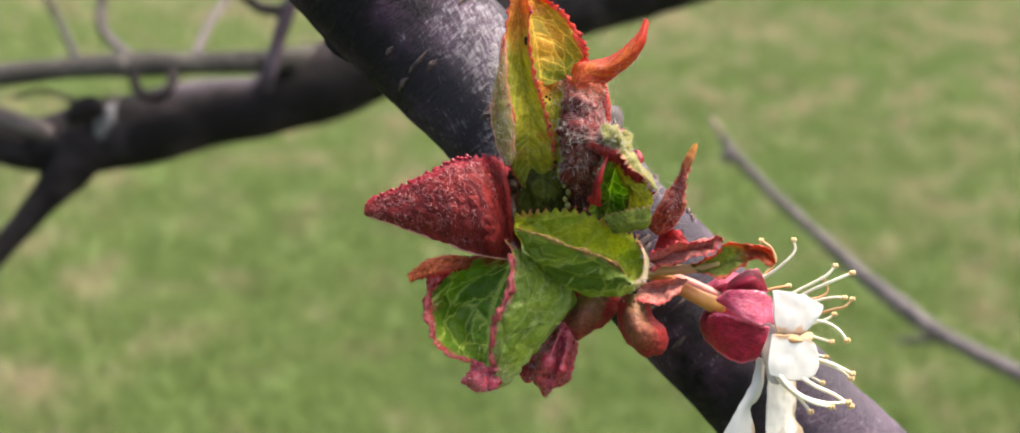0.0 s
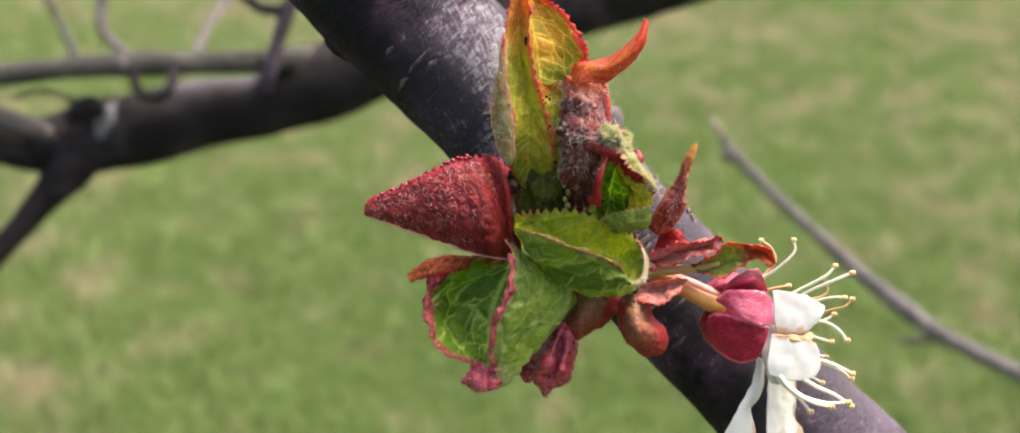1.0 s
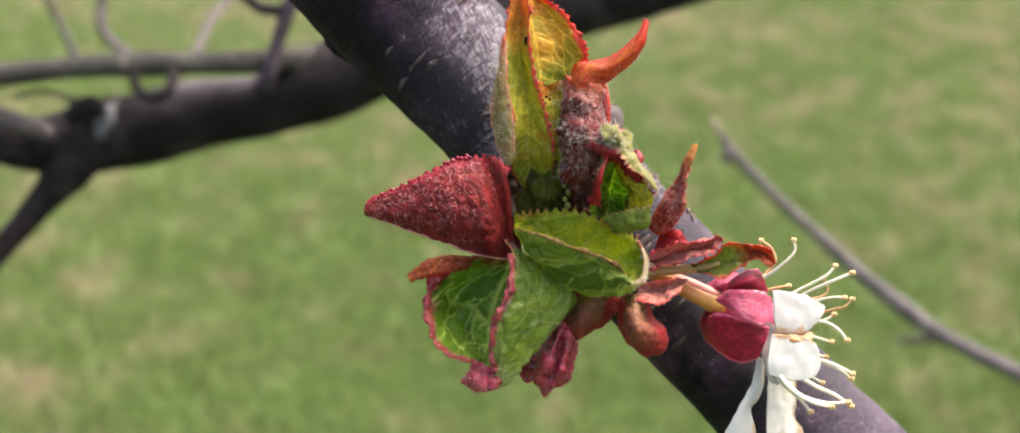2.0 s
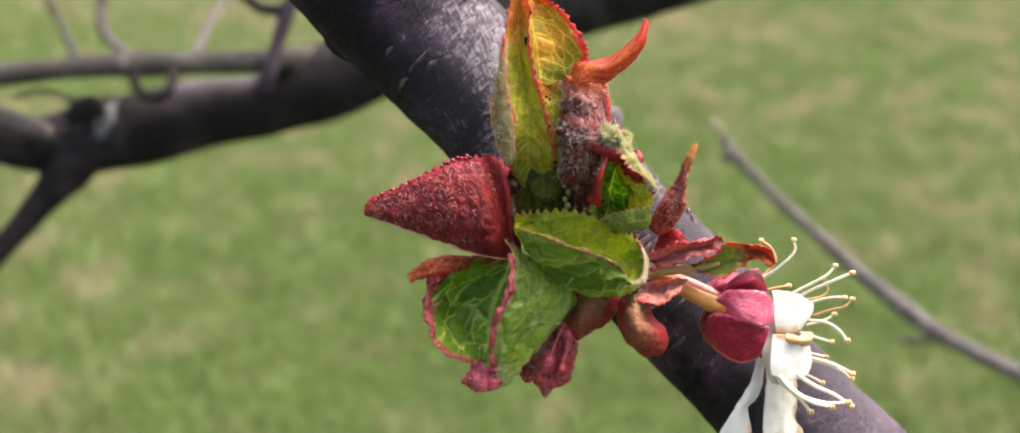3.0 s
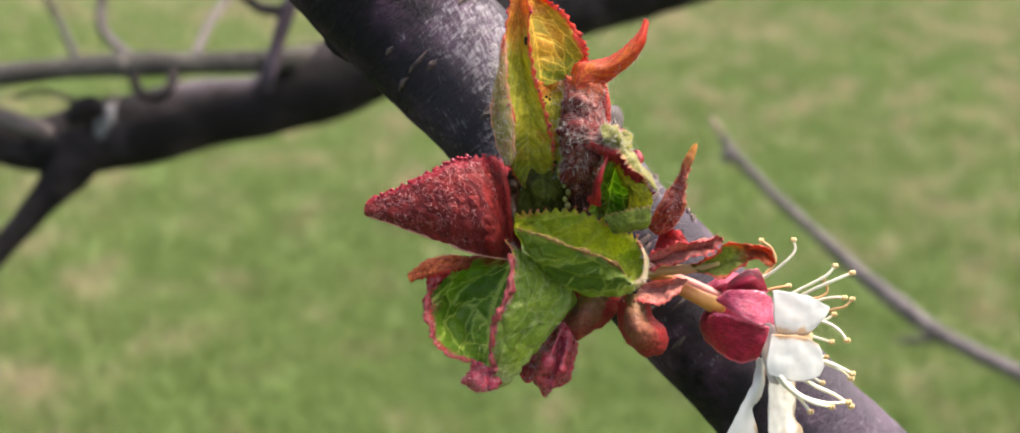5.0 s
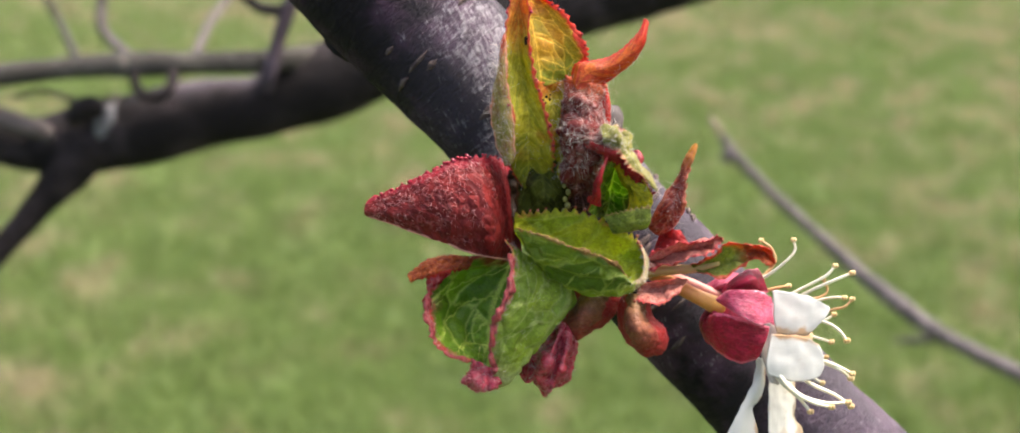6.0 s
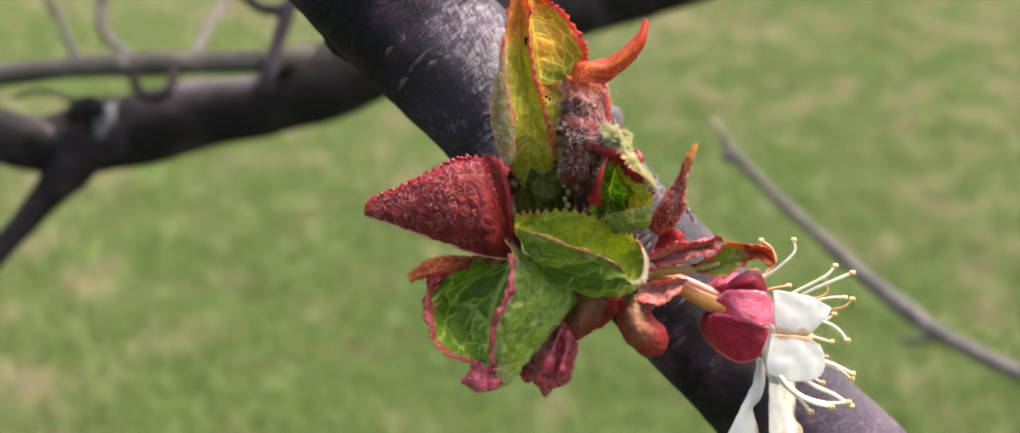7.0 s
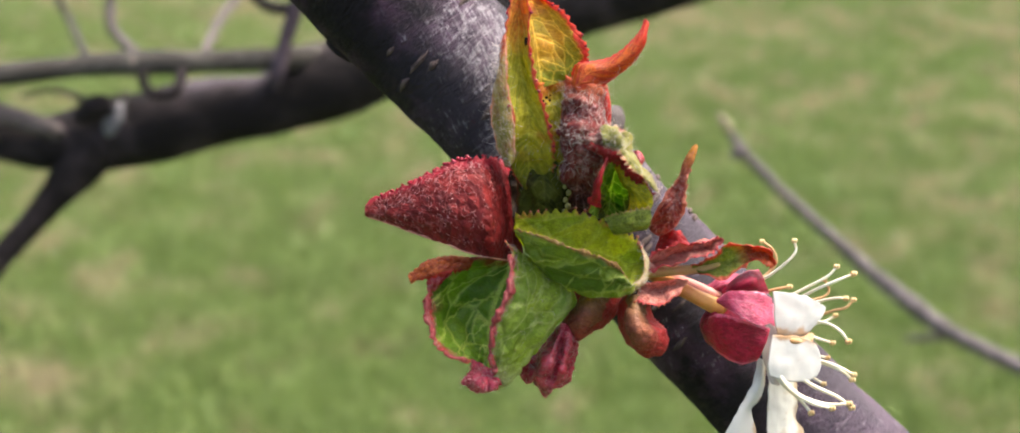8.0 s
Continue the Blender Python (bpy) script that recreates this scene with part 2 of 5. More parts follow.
OUTER_FELT = leaf_material("felted_outside", (0.26, 0.22, 0.06), (0.20, 0.11, 0.045), (0.36, 0.28, 0.13), (0.44, 0.2, 0.13), (0.4, 0.06, 0.03), tip_at=0.25, edge_at=0.8, through=0.5, fuzz=0.12, fuzz_colour=(0.5, 0.42, 0.3), veins=0.5, blotch=(0.13, 0.14, 0.025), blotch_at=0.5)
CRIMSON_RIM_LEAF = leaf_material("crimson_rimmed_leaf", (0.14, 0.23, 0.014), (0.075, 0.15, 0.011), (0.36, 0.42, 0.09), (0.30, 0.035, 0.035), (0.20, 0.07, 0.02), edge_at=0.9, tip_at=0.1, through=0.4, veins=0.75, mesh=0.42, ribs=4.5, gloss=0.25, rough=0.45, puff=0.9, blotch=(0.07, 0.062, 0.012), blotch_at=0.58)
FELT_LEAF = leaf_material("felted_leaf", (0.2, 0.185, 0.04), (0.13, 0.13, 0.028), (0.36, 0.32, 0.13), (0.40, 0.2, 0.12), (0.3, 0.1, 0.1), through=0.4, fuzz=0.16, fuzz_colour=(0.48, 0.44, 0.28))
WINE_LEAF = leaf_material("wine_leaf", (0.38, 0.026, 0.05), (0.22, 0.011, 0.026), (0.46, 0.16, 0.16), (0.30, 0.02, 0.035), (0.3, 0.1, 0.1), through=0.25, fuzz=0.05, fuzz_colour=(0.50, 0.24, 0.26), rough=0.26, gloss=0.55, mesh=1.1, veins=0.35, puff=0.4, squiggle=0.28)
# blackish foot paints the shade where the roll runs into the cluster
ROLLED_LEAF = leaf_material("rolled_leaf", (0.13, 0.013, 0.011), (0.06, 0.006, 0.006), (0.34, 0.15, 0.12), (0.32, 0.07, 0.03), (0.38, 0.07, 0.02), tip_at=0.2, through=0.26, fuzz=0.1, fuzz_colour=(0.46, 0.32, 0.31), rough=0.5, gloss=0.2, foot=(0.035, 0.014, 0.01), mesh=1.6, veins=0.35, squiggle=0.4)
BROWN_LEAF = leaf_material("brown_leaf", (0.22, 0.022, 0.014), (0.11, 0.01, 0.009), (0.34, 0.13, 0.08), (0.34, 0.10, 0.06), (0.42, 0.19, 0.025), tip_at=0.34, edge_at=0.8, through=0.28, fuzz=0.06, fuzz_colour=(0.5, 0.3, 0.27), rough=0.3, mesh=1.5, squiggle=0.2, across=0.6, ribs=6.0)
CURL_LEAF = leaf_material("curled_leaf", (0.36, 0.085, 0.018), (0.24, 0.036, 0.013), (0.40, 0.14, 0.05), (0.34, 0.022, 0.018), (0.3, 0.03, 0.03), through=0.38, fuzz=0.06, rough=0.34, mesh=1.4, veins=0.4)
PINK_LEAF = leaf_material("pink_leaf", (0.34, 0.12, 0.09), (0.23, 0.055, 0.045), (0.46, 0.22, 0.16), (0.34, 0.03, 0.035), (0.4, 0.1, 0.1), through=0.25, fuzz=0.12, fuzz_colour=(0.5, 0.36, 0.3))
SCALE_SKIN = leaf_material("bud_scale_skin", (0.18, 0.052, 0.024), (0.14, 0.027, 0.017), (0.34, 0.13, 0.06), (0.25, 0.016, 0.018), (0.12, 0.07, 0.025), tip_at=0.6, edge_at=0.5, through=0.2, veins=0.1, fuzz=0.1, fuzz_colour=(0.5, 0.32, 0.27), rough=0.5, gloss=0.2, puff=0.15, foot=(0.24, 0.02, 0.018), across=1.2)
SEPAL_SKIN = leaf_material("sepal_skin", (0.29, 0.011, 0.038), (0.19, 0.006, 0.02), (0.44, 0.09, 0.14), (0.48, 0.12, 0.18), (0.3, 0.02, 0.04), veins=0.06, edge_at=0.84, through=0.3, rough=0.42, gloss=0.3, puff=0.15)
PALE_SEPAL = leaf_material("pale_sepal_skin", (0.40, 0.055, 0.11), (0.27, 0.02, 0.055), (0.55, 0.2, 0.26), (0.60, 0.28, 0.33), (0.46, 0.10, 0.14), veins=0.28, edge_at=0.92, through=0.3, fuzz=0.14, fuzz_colour=(0.6, 0.34, 0.42), rough=0.4, gloss=0.4, puff=0.2)
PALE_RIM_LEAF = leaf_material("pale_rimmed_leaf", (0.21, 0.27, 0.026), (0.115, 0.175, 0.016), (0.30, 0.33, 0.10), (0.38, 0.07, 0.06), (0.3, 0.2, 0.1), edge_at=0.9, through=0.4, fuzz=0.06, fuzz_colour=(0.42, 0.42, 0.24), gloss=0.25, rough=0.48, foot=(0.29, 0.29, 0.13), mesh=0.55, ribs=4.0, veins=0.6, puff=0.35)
RIM_FELT = leaf_material("felted_rim", (0.36, 0.27, 0.15), (0.26, 0.22, 0.09), (0.48, 0.4, 0.26), (0.46, 0.26, 0.18), (0.3, 0.1, 0.1), through=0.35, fuzz=0.3, fuzz_colour=(0.62, 0.56, 0.42))
ROLLED_PINK = leaf_material("felted_pink_fold", (0.15, 0.045, 0.036), (0.085, 0.018, 0.016), (0.36, 0.18, 0.16), (0.26, 0.025, 0.03), (0.3, 0.1, 0.1), edge_at=0.75, through=0.2, fuzz=0.2, fuzz_colour=(0.38, 0.25, 0.23), rough=0.55, gloss=0.2)
GREEN_RED_TIP = leaf_material("green_leaf_reddening", (0.17, 0.20, 0.022), (0.11, 0.14, 0.015), (0.32, 0.30, 0.08), (0.36, 0.05, 0.03), (0.2, 0.2, 0.02), edge_at=0.78, through=0.4, veins=0.5, foot=(0.30, 0.09, 0.022), fuzz=0.08)
SCARLET_LEAF = leaf_material("scarlet_leaf", (0.27, 0.009, 0.013), (0.16, 0.006, 0.009), (0.44, 0.07, 0.04), (0.28, 0.025, 0.02), (0.3, 0.02, 0.02), edge_at=0.88, through=0.35, veins=0.1, fuzz=0.04, fuzz_colour=(0.5, 0.2, 0.2), gloss=0.3, rough=0.4, puff=0.2)
# near-black olive paints the shade in the gap below the tall blade
SHADED_FOOT = leaf_material("shaded_leaf_foot", (0.055, 0.06, 0.008), (0.022, 0.025, 0.005), (0.22, 0.22, 0.05), (0.1, 0.05, 0.02), (0.1, 0.1, 0.02), through=0.25, veins=0.15, ribs=6.0, across=1.6, blotch=(0.035, 0.018, 0.01), blotch_at=0.58, gloss=0.08, rough=0.65)
FRAYED_EDGE = leaf_material("frayed_brown_edge", (0.21, 0.15, 0.028), (0.16, 0.07, 0.02), (0.3, 0.2, 0.08), (0.2, 0.06, 0.02), (0.2, 0.1, 0.03), edge_at=0.9, through=0.3, veins=0.2, fuzz=0.15, fuzz_colour=(0.45, 0.34, 0.2), mesh=2.0)
HEM = leaf_material("crinkled_hem", (0.32, 0.035, 0.04), (0.19, 0.013, 0.02), (0.44, 0.2, 0.17), (0.3, 0.03, 0.03), (0.3, 0.03, 0.03), edge_at=1.5, through=0.25, veins=0.3, fuzz=0.06, fuzz_colour=(0.52, 0.28, 0.25), rough=0.32, gloss=0.45, mesh=2.0, squiggle=0.2)
PINK_PETAL = petal_material("pink_tinged_petal", (0.6, 0.52, 0.49), (0.55, 0.44, 0.42), (0.5, 0.3, 0.2), 0.95)
PETAL = petal_material("white_petal", (0.61, 0.605, 0.575), (0.57, 0.565, 0.53), (0.40, 0.2, 0.06), 0.88)
OLD_PETAL = petal_material("withered_petal", (0.68, 0.66, 0.6), (0.55, 0.53, 0.45), (0.36, 0.24, 0.12), 0.8, 0.58)
WITHERED = plain_material("withered_brown", (0.42, 0.2, 0.06), (0.62, 0.45, 0.26), 420.0, 0.6, 0.3, 0.2)
FILAMENT = plain_material("filament", (0.74, 0.72, 0.60), (0.68, 0.6, 0.42), 300.0, 0.45, 0.3)
OLD_FILAMENT = plain_material("browned_filament", (0.42, 0.2, 0.075), (0.56, 0.36, 0.17), 300.0, 0.5, 0.2)
ANTHER = plain_material("anther", (0.58, 0.43, 0.2), (0.42, 0.26, 0.1), 1200.0, 0.7)
STALK = plain_material("flower_stalk", (0.55, 0.28, 0.05), (0.42, 0.15, 0.04), 150.0, 0.4, 0.2)
PINK_STALK = plain_material("pink_stalk", (0.52, 0.26, 0.2), (0.46, 0.17, 0.14), 150.0, 0.45, 0.2)
HAIR = plain_material("hair", (0.75, 0.7, 0.64), (0.62, 0.52, 0.45), 500.0, 0.5, 0.35)
PINK_HAIR = plain_material("pink_hair", (0.58, 0.29, 0.28), (0.42, 0.15, 0.15), 500.0, 0.3, 0.3, 0.5)
BROWN_HAIR = plain_material("brown_hair", (0.56, 0.36, 0.28), (0.42, 0.22, 0.17), 500.0, 0.5, 0.3)
GLAND = plain_material("gland", (0.34, 0.018, 0.035), (0.18, 0.008, 0.022), 800.0, 0.2, 0.2, 0.55)
AMBER_GLAND = plain_material("amber_gland", (0.4, 0.13, 0.06), (0.3, 0.06, 0.03), 800.0, 0.25, 0.2, 0.6)
PETIOLE = plain_material("petiole", (0.42, 0.34, 0.09), (0.46, 0.22, 0.11), 200.0, 0.5, 0.25, 0.25, stretch=(0.4, 2, 2))
BEAD = plain_material("bead", (0.24, 0.24, 0.06), (0.17, 0.13, 0.04), 900.0, 0.35, 0.3)
SPUR_BARK = plain_material("spur_bark", (0.03, 0.02, 0.013), (0.014, 0.01, 0.007), 400.0, 0.7, relief=0.0004)
SPECK = plain_material("dark_speck", (0.012, 0.008, 0.006), (0.006, 0.004, 0.003), 900.0, 0.9, gloss=0.03)
RECESS_SCALE = plain_material("recess_scale", (0.040, 0.022, 0.012), (0.016, 0.009, 0.006), 350.0, 0.6, 0.05, 0.25, 0.0003)
# first patch is silvery film; the other two paint the lit upper side
BARK = bark_material("cherry_bark", (0.010, 0.0078, 0.0085), (0.074, 0.037, 0.062), (0.31, 0.285, 0.295), 0.72, patches=((0.085, 0.0222, 0.03, 0.32, 0.38), (0.155, 0.0175, 0.036, 0.04, 0.5), (0.118, 0.0185, 0.022, 0.05, 0.4)))
# both pale patches paint the light that falls along the limb's top
FAR_BARK = bark_material("limb_bark", (0.010, 0.0078, 0.0078), (0.037, 0.028, 0.029), (0.18, 0.15, 0.155), 0.32, 1.6, patches=((0.148, 0.021, 0.017, 0.4, 0.4), (0.168, 0.021, 0.017, 0.4, 0.4)))
VIOLET_BARK = bark_material("violet_twig_bark", (0.05, 0.036, 0.045), (0.10, 0.075, 0.092), (0.24, 0.2, 0.22), 0.35, 1.0)
GREY_BARK = bark_material("side_branch_bark", (0.045, 0.04, 0.034), (0.09, 0.08, 0.068), (0.2, 0.18, 0.16), 0.3, 1.0)
TWIG_BARK = bark_material("twig_bark", (0.10, 0.085, 0.085), (0.18, 0.15, 0.15), (0.32, 0.28, 0.27), 0.4, 1.0)
PALE_BARK = bark_material("pale_twig_bark", (0.085, 0.07, 0.066), (0.13, 0.11, 0.105), (0.24, 0.21, 0.2), 0.4, 1.0)
SCAR = plain_material("healed_scar", (0.16, 0.155, 0.16), (0.085, 0.08, 0.083), 200.0, 0.7, gloss=0.1, relief=0.0004)
CORK = plain_material("cork", (0.09, 0.066, 0.058), (0.045, 0.032, 0.03), 900.0, 0.85, relief=0.0003, gloss=0.1)
TWIG_BUD = plain_material("dry_bud", (0.24, 0.18, 0.12), (0.17, 0.125, 0.09), 300.0, 0.7)


def lawn_colour(g, vec):
    """Patches of fresh and of straw-dry grass, over metres and over hand-breadths; drier away from the tree."""
    wide = g.noise(vec, 1.1, 3.0, 0.5)
    close = g.noise(vec, 6.5, 4.0, 0.6)
    both = g.math("ADD", g.math("MULTIPLY", wide, 0.35), g.math("MULTIPLY", close, 0.65))
    away = g.step(g.node("ShaderNodeSeparateXYZ", Vector=vec).outputs[1], 1.8, 5.2, -0.028, 0.032)
    return g.step(g.math("ADD", both, away), 0.425, 0.665)


def ground_material():
    g = Nodes("lawn_soil")
    vec = g.coords()
    dry = lawn_colour(g, vec)
    fine = g.noise(vec, 90.0, 5.0, 0.7)
    colour = g.mix(dry, (0.074, 0.109, 0.027), (0.135, 0.118, 0.063))
    colour = g.mix(g.step(fine, 0.35, 0.7), colour, (0.04, 0.054, 0.016))
    return g.surface(colour, 0.9, g.bump(fine, 0.8, 0.02), gloss=0.1)


def blade_material():
    g = Nodes("grass_blades")
    vec = g.coords()
    dry = lawn_colour(g, vec)
    pick = g.tree.nodes.new("ShaderNodeNewGeometry").outputs["Random Per Island"]
    chance = g.step(g.math("ADD", g.math("MULTIPLY", pick, 0.55), g.math("MULTIPLY", dry, 0.7)), 0.45, 1.05)
    green = g.mix(g.math("FRACT", g.math("MULTIPLY", pick, 7.3)), (0.118, 0.178, 0.040), (0.174, 0.226, 0.071))
    straw = g.mix(g.math("FRACT", g.math("MULTIPLY", pick, 13.7)), (0.385, 0.32, 0.195), (0.285, 0.23, 0.135))
    colour = g.mix(chance, green, straw)
    return g.surface(colour, 0.5, None, 0.35, colour, 0.35)


LAWN = ground_material()
BLADES = blade_material()


# ---- modelling tools ----
def spline(points, n):
    """n points of a smooth curve through the given ones."""
    p = np.array(points, float)
    p = np.vstack([2 * p[0] - p[1], p, 2 * p[-1] - p[-2]])
    t = np.linspace(0, len(p) - 3, n)
    i = np.minimum(t.astype(int), len(p) - 4)
    f = (t - i)[:, None]
    a, b, c, d = p[i], p[i + 1], p[i + 2], p[i + 3]
    return 0.5 * (2 * b + (c - a) * f + (2 * a - 5 * b + 4 * c - d) * f ** 2 + (3 * b - a - 3 * c + d) * f ** 3)


def loft(rows, nu, nv):
    """A smooth sheet through several curves: an array nu x nv x 3."""
    curves = np.array([spline(r, nu) for r in rows])
    return np.array([spline(curves[:, i], nv) for i in range(nu)])


def unit(v):
    return v / np.maximum(np.linalg.norm(v, axis=-1, keepdims=True), 1e-9)


class Shape:
    """Gathers faces in millimetres of the bough's space and links them as one mesh."""

    def __init__(self):
        self.verts, self.faces, self.uvs, self.slots, self.mats = [], [], [], [], []

    def slot(self, mat):
        if mat not in self.mats:
            self.mats.append(mat)
        return self.mats.index(mat)

    def add(self, verts, faces, uvs, mat):
        base, k = len(self.verts), self.slot(mat)
        self.verts += [tuple(v) for v in verts]
        self.uvs += [tuple(c) for c in uvs]
        self.faces += [tuple(i + base for i in f) for f in faces]
        self.slots += [k] * len(faces)

    def sheet(self, rows, mat, nu=56, nv=22, mid=0.5, thick=0.22, teeth=(0, 0), depth=0.5, quilt=0.0, rumple=0.0, cells=7.0, seed=0.0, ragged=0.0, pucker=(0.0, 1.0), shaded_half=None, lobes=False):
        """A leaf or petal of real thickness. mid: the midrib's share across; teeth: how many along each margin."""
        p = loft(rows, nu, nv)
        u, v = np.meshgrid(np.linspace(0, 1, nu), np.linspace(0, 1, nv), indexing="ij")
        vv = np.where(v < mid, 0.5 * v / max(mid, 1e-6), 0.5 + 0.5 * (v - mid) / max(1 - mid, 1e-6))
        w = np.abs(vv - 0.5) * 2
        n = unit(np.cross(np.gradient(p, axis=0), np.gradient(p, axis=1)))
        if quilt:
            s = cells * u - 1.9 * w
            puff = np.abs(np.sin(np.pi * s)) ** 0.6 * (0.55 + 0.45 * np.abs(np.sin(np.pi * (w * 3.1 + 0.35 * np.sin(9 * u)))))
            p = p + n * (quilt * puff * np.minimum(1, 6 * w) * np.minimum(1, 8 * (1 - w)))[..., None]
        if pucker[0]:
            n = n * (-1 if n[..., 2].mean() < 0 else 1)
            for i in range(nu):
                for j in range(nv):
                    near = noise.voronoi(Vector(p[i, j]) / pucker[1] + Vector((seed, 0, 0)))[0]
                    p[i, j] += n[i, j] * pucker[0] * min(1.0, (near[1] - near[0]) * 2.2) * min(1.0, 5 * (1 - w[i, j]) + 0.3)
        if rumple:
            for i in range(nu):
                for j in range(nv):
                    q = Vector(p[i, j]) * 0.42 + Vector((seed, seed * 2, 0))
                    h = noise.noise(q) + 0.5 * noise.noise(q * 2.3)
                    p[i, j] += n[i, j] * rumple * h
        depths = depth if isinstance(depth, tuple) else (depth, depth)
        for side, count, deep in ((0, teeth[0], depths[0]), (-1, teeth[1], depths[1])):
            if count or ragged:
                inner = 1 if side == 0 else -2
                out = unit(p[:, side] - p[:, inner])
                ph = np.linspace(0, 1, nu) * max(count, 1)
                saw = 1 - np.abs((ph % 1.0) * 2 - 1) if count else np.zeros(nu)
                saw = np.sqrt(saw) if lobes else saw
                rag = np.array([noise.noise(Vector(p[i, side]) * 0.9 + Vector((seed, 3, 1))) for i in range(nu)])
                p[:, side] += out * (deep * saw + ragged * rag)[:, None]
        n = unit(np.cross(np.gradient(p, axis=0), np.gradient(p, axis=1)))
        n = n * np.where((n[..., 2:3]).mean() < 0, -1, 1)
        taper = np.minimum(1, 3.5 * np.minimum(v, 1 - v) + 0.35)[..., None]
        front, back = p + n * thick / 2 * taper, p - n * thick / 2 * taper
        idx = np.arange(nu * nv).reshape(nu, nv)
        a, b, c, d = idx[:-1, :-1].ravel(), idx[1:, :-1].ravel(), idx[1:, 1:].ravel(), idx[:-1, 1:].ravel()
        m = nu * nv
        faces = list(zip(a, b, c, d)) + list(zip(d + m, c + m, b + m, a + m))
        rim = list(idx[:, 0]) + list(idx[-1, 1:]) + list(idx[-2::-1, -1]) + list(idx[0, -2:0:-1])
        faces += [(rim[i], rim[i - 1], rim[i - 1] + m, rim[i] + m) for i in range(len(rim))]
        uv = np.stack([u.ravel(), vv.ravel()], 1)
        first = len(self.slots)
        self.add(np.vstack([front.reshape(-1, 3), back.reshape(-1, 3)]), faces, np.vstack([uv, uv]), mat)
        # second half across gets the shade-toned material on both its faces
        if shaded_half:
            k, across = self.slot(shaded_half), np.broadcast_to(np.arange(nv - 1), (nu - 1, nv - 1)).ravel()
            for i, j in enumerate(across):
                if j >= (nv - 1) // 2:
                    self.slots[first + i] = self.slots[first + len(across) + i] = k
        return p, n

    def tube(self, points, mat, n=40, ring=14, lumps=0.0, seed=0.0, lump_size=0.12, close=True):
        """A tapering round limb through points (x, y, z, radius)."""
        s = spline(points, n)
        c, r = s[:, :3], np.maximum(s[:, 3], 0.01)
        along = unit(np.gradient(c, axis=0))
        ref = np.array((0.0, 0.0, -1.0)) if abs(along[0][2]) < 0.9 else np.array((1.0, 0.0, 0.0))
        length = np.concatenate([[0], np.cumsum(np.linalg.norm(np.diff(c, axis=0), axis=1))])
        verts, uvs = [], []
        for i in range(n):
            e1 = unit(ref - along[i] * ref.dot(along[i]))
            e2 = np.cross(along[i], e1)
            ref = e1
            for j in range(ring + 1):
                a = 2 * math.pi * j / ring
                way = e1 * math.cos(a) + e2 * math.sin(a)
                rr = r[i]
                if lumps:
                    q = Vector(c[i] + way * r[i]) * lump_size + Vector((seed, 0, seed))
                    rr *= 1 + lumps * (noise.noise(q) + 0.45 * noise.noise(q * 3.1))
                verts.append(c[i] + way * rr)
                uvs.append((length[i] * MM, a * r.mean() * MM))
        k = ring + 1
        faces = [(i * k + j, i * k + j + 1, (i + 1) * k + j + 1, (i + 1) * k + j) for i in range(n - 1) for j in range(ring)]
        if close:
            for i, turn in ((0, -1), (n - 1, 1)):
                verts.append(c[i] + along[i] * turn * r[i] * 0.45)
                uvs.append((length[i] * MM, 0))
                faces += [((i * k + j + 1, i * k + j) if turn < 0 else (i * k + j, i * k + j + 1)) + (len(verts) - 1,) for j in range(ring)]
        self.add(verts, faces, uvs, mat)

    def bead(self, at, r, mat, stretch=(1, 1, 1), rings=5, segs=7):
        verts, faces = [(0, 0, 1)], []
        for i in range(1, rings):
            for j in range(segs):
                a, b = math.pi * i / rings, 2 * math.pi * j / segs
                verts.append((math.sin(a) * math.cos(b), math.sin(a) * math.sin(b), math.cos(a)))
        verts.append((0, 0, -1))
        for j in range(segs):
            k = (j + 1) % segs
            faces.append((0, 1 + j, 1 + k))
            faces += [(1 + (i - 1) * segs + j, 1 + i * segs + j, 1 + i * segs + k, 1 + (i - 1) * segs + k) for i in range(1, rings - 1)]
            faces.append((1 + (rings - 2) * segs + k, 1 + (rings - 2) * segs + j, len(verts) - 1))
        at = np.array(at)
        self.add([at + np.array(v) * r * np.array(stretch) for v in verts], faces, [(0, 0)] * len(verts), mat)

    def hair(self, at, way, length, r, mat, bend):
        """One bent hair of three-sided section."""
        way = unit(np.array(way, float))
        side = unit(np.cross(way, (0.3, 0.5, 0.8)))
        up = np.cross(way, side)
        verts = []
        for f in (0.0, 0.5, 1.0):
            c = np.array(at) + way * length * f + np.array(bend) * length * f * f
            rr = r * (1 - 0.75 * f)
            verts += [c + (side * math.cos(a) + up * math.sin(a)) * rr for a in (0, 2.094, 4.189)]
        faces = [(i * 3 + j, i * 3 + (j + 1) % 3, i * 3 + 3 + (j + 1) % 3, i * 3 + 3 + j) for i in range(2) for j in range(3)]
        self.add(verts, faces, [(0, 0)] * 9, mat)

    def curl(self, at, face, size, r, mat, turn, sweep):
        """A short hair curled flat over a surface whose normal is face."""
        face = unit(np.array(face, float))
        a = unit(np.cross(face, (0.31, 0.52, 0.79)))
        b = np.cross(face, a)
        verts = []
        for i in range(5):
            f = i / 4
            way = turn + sweep * f
            c = np.array(at) + (a * math.cos(way) + b * math.sin(way)) * size * (0.6 + 0.4 * f) + face * size * 0.35 * math.sin(math.pi * f)
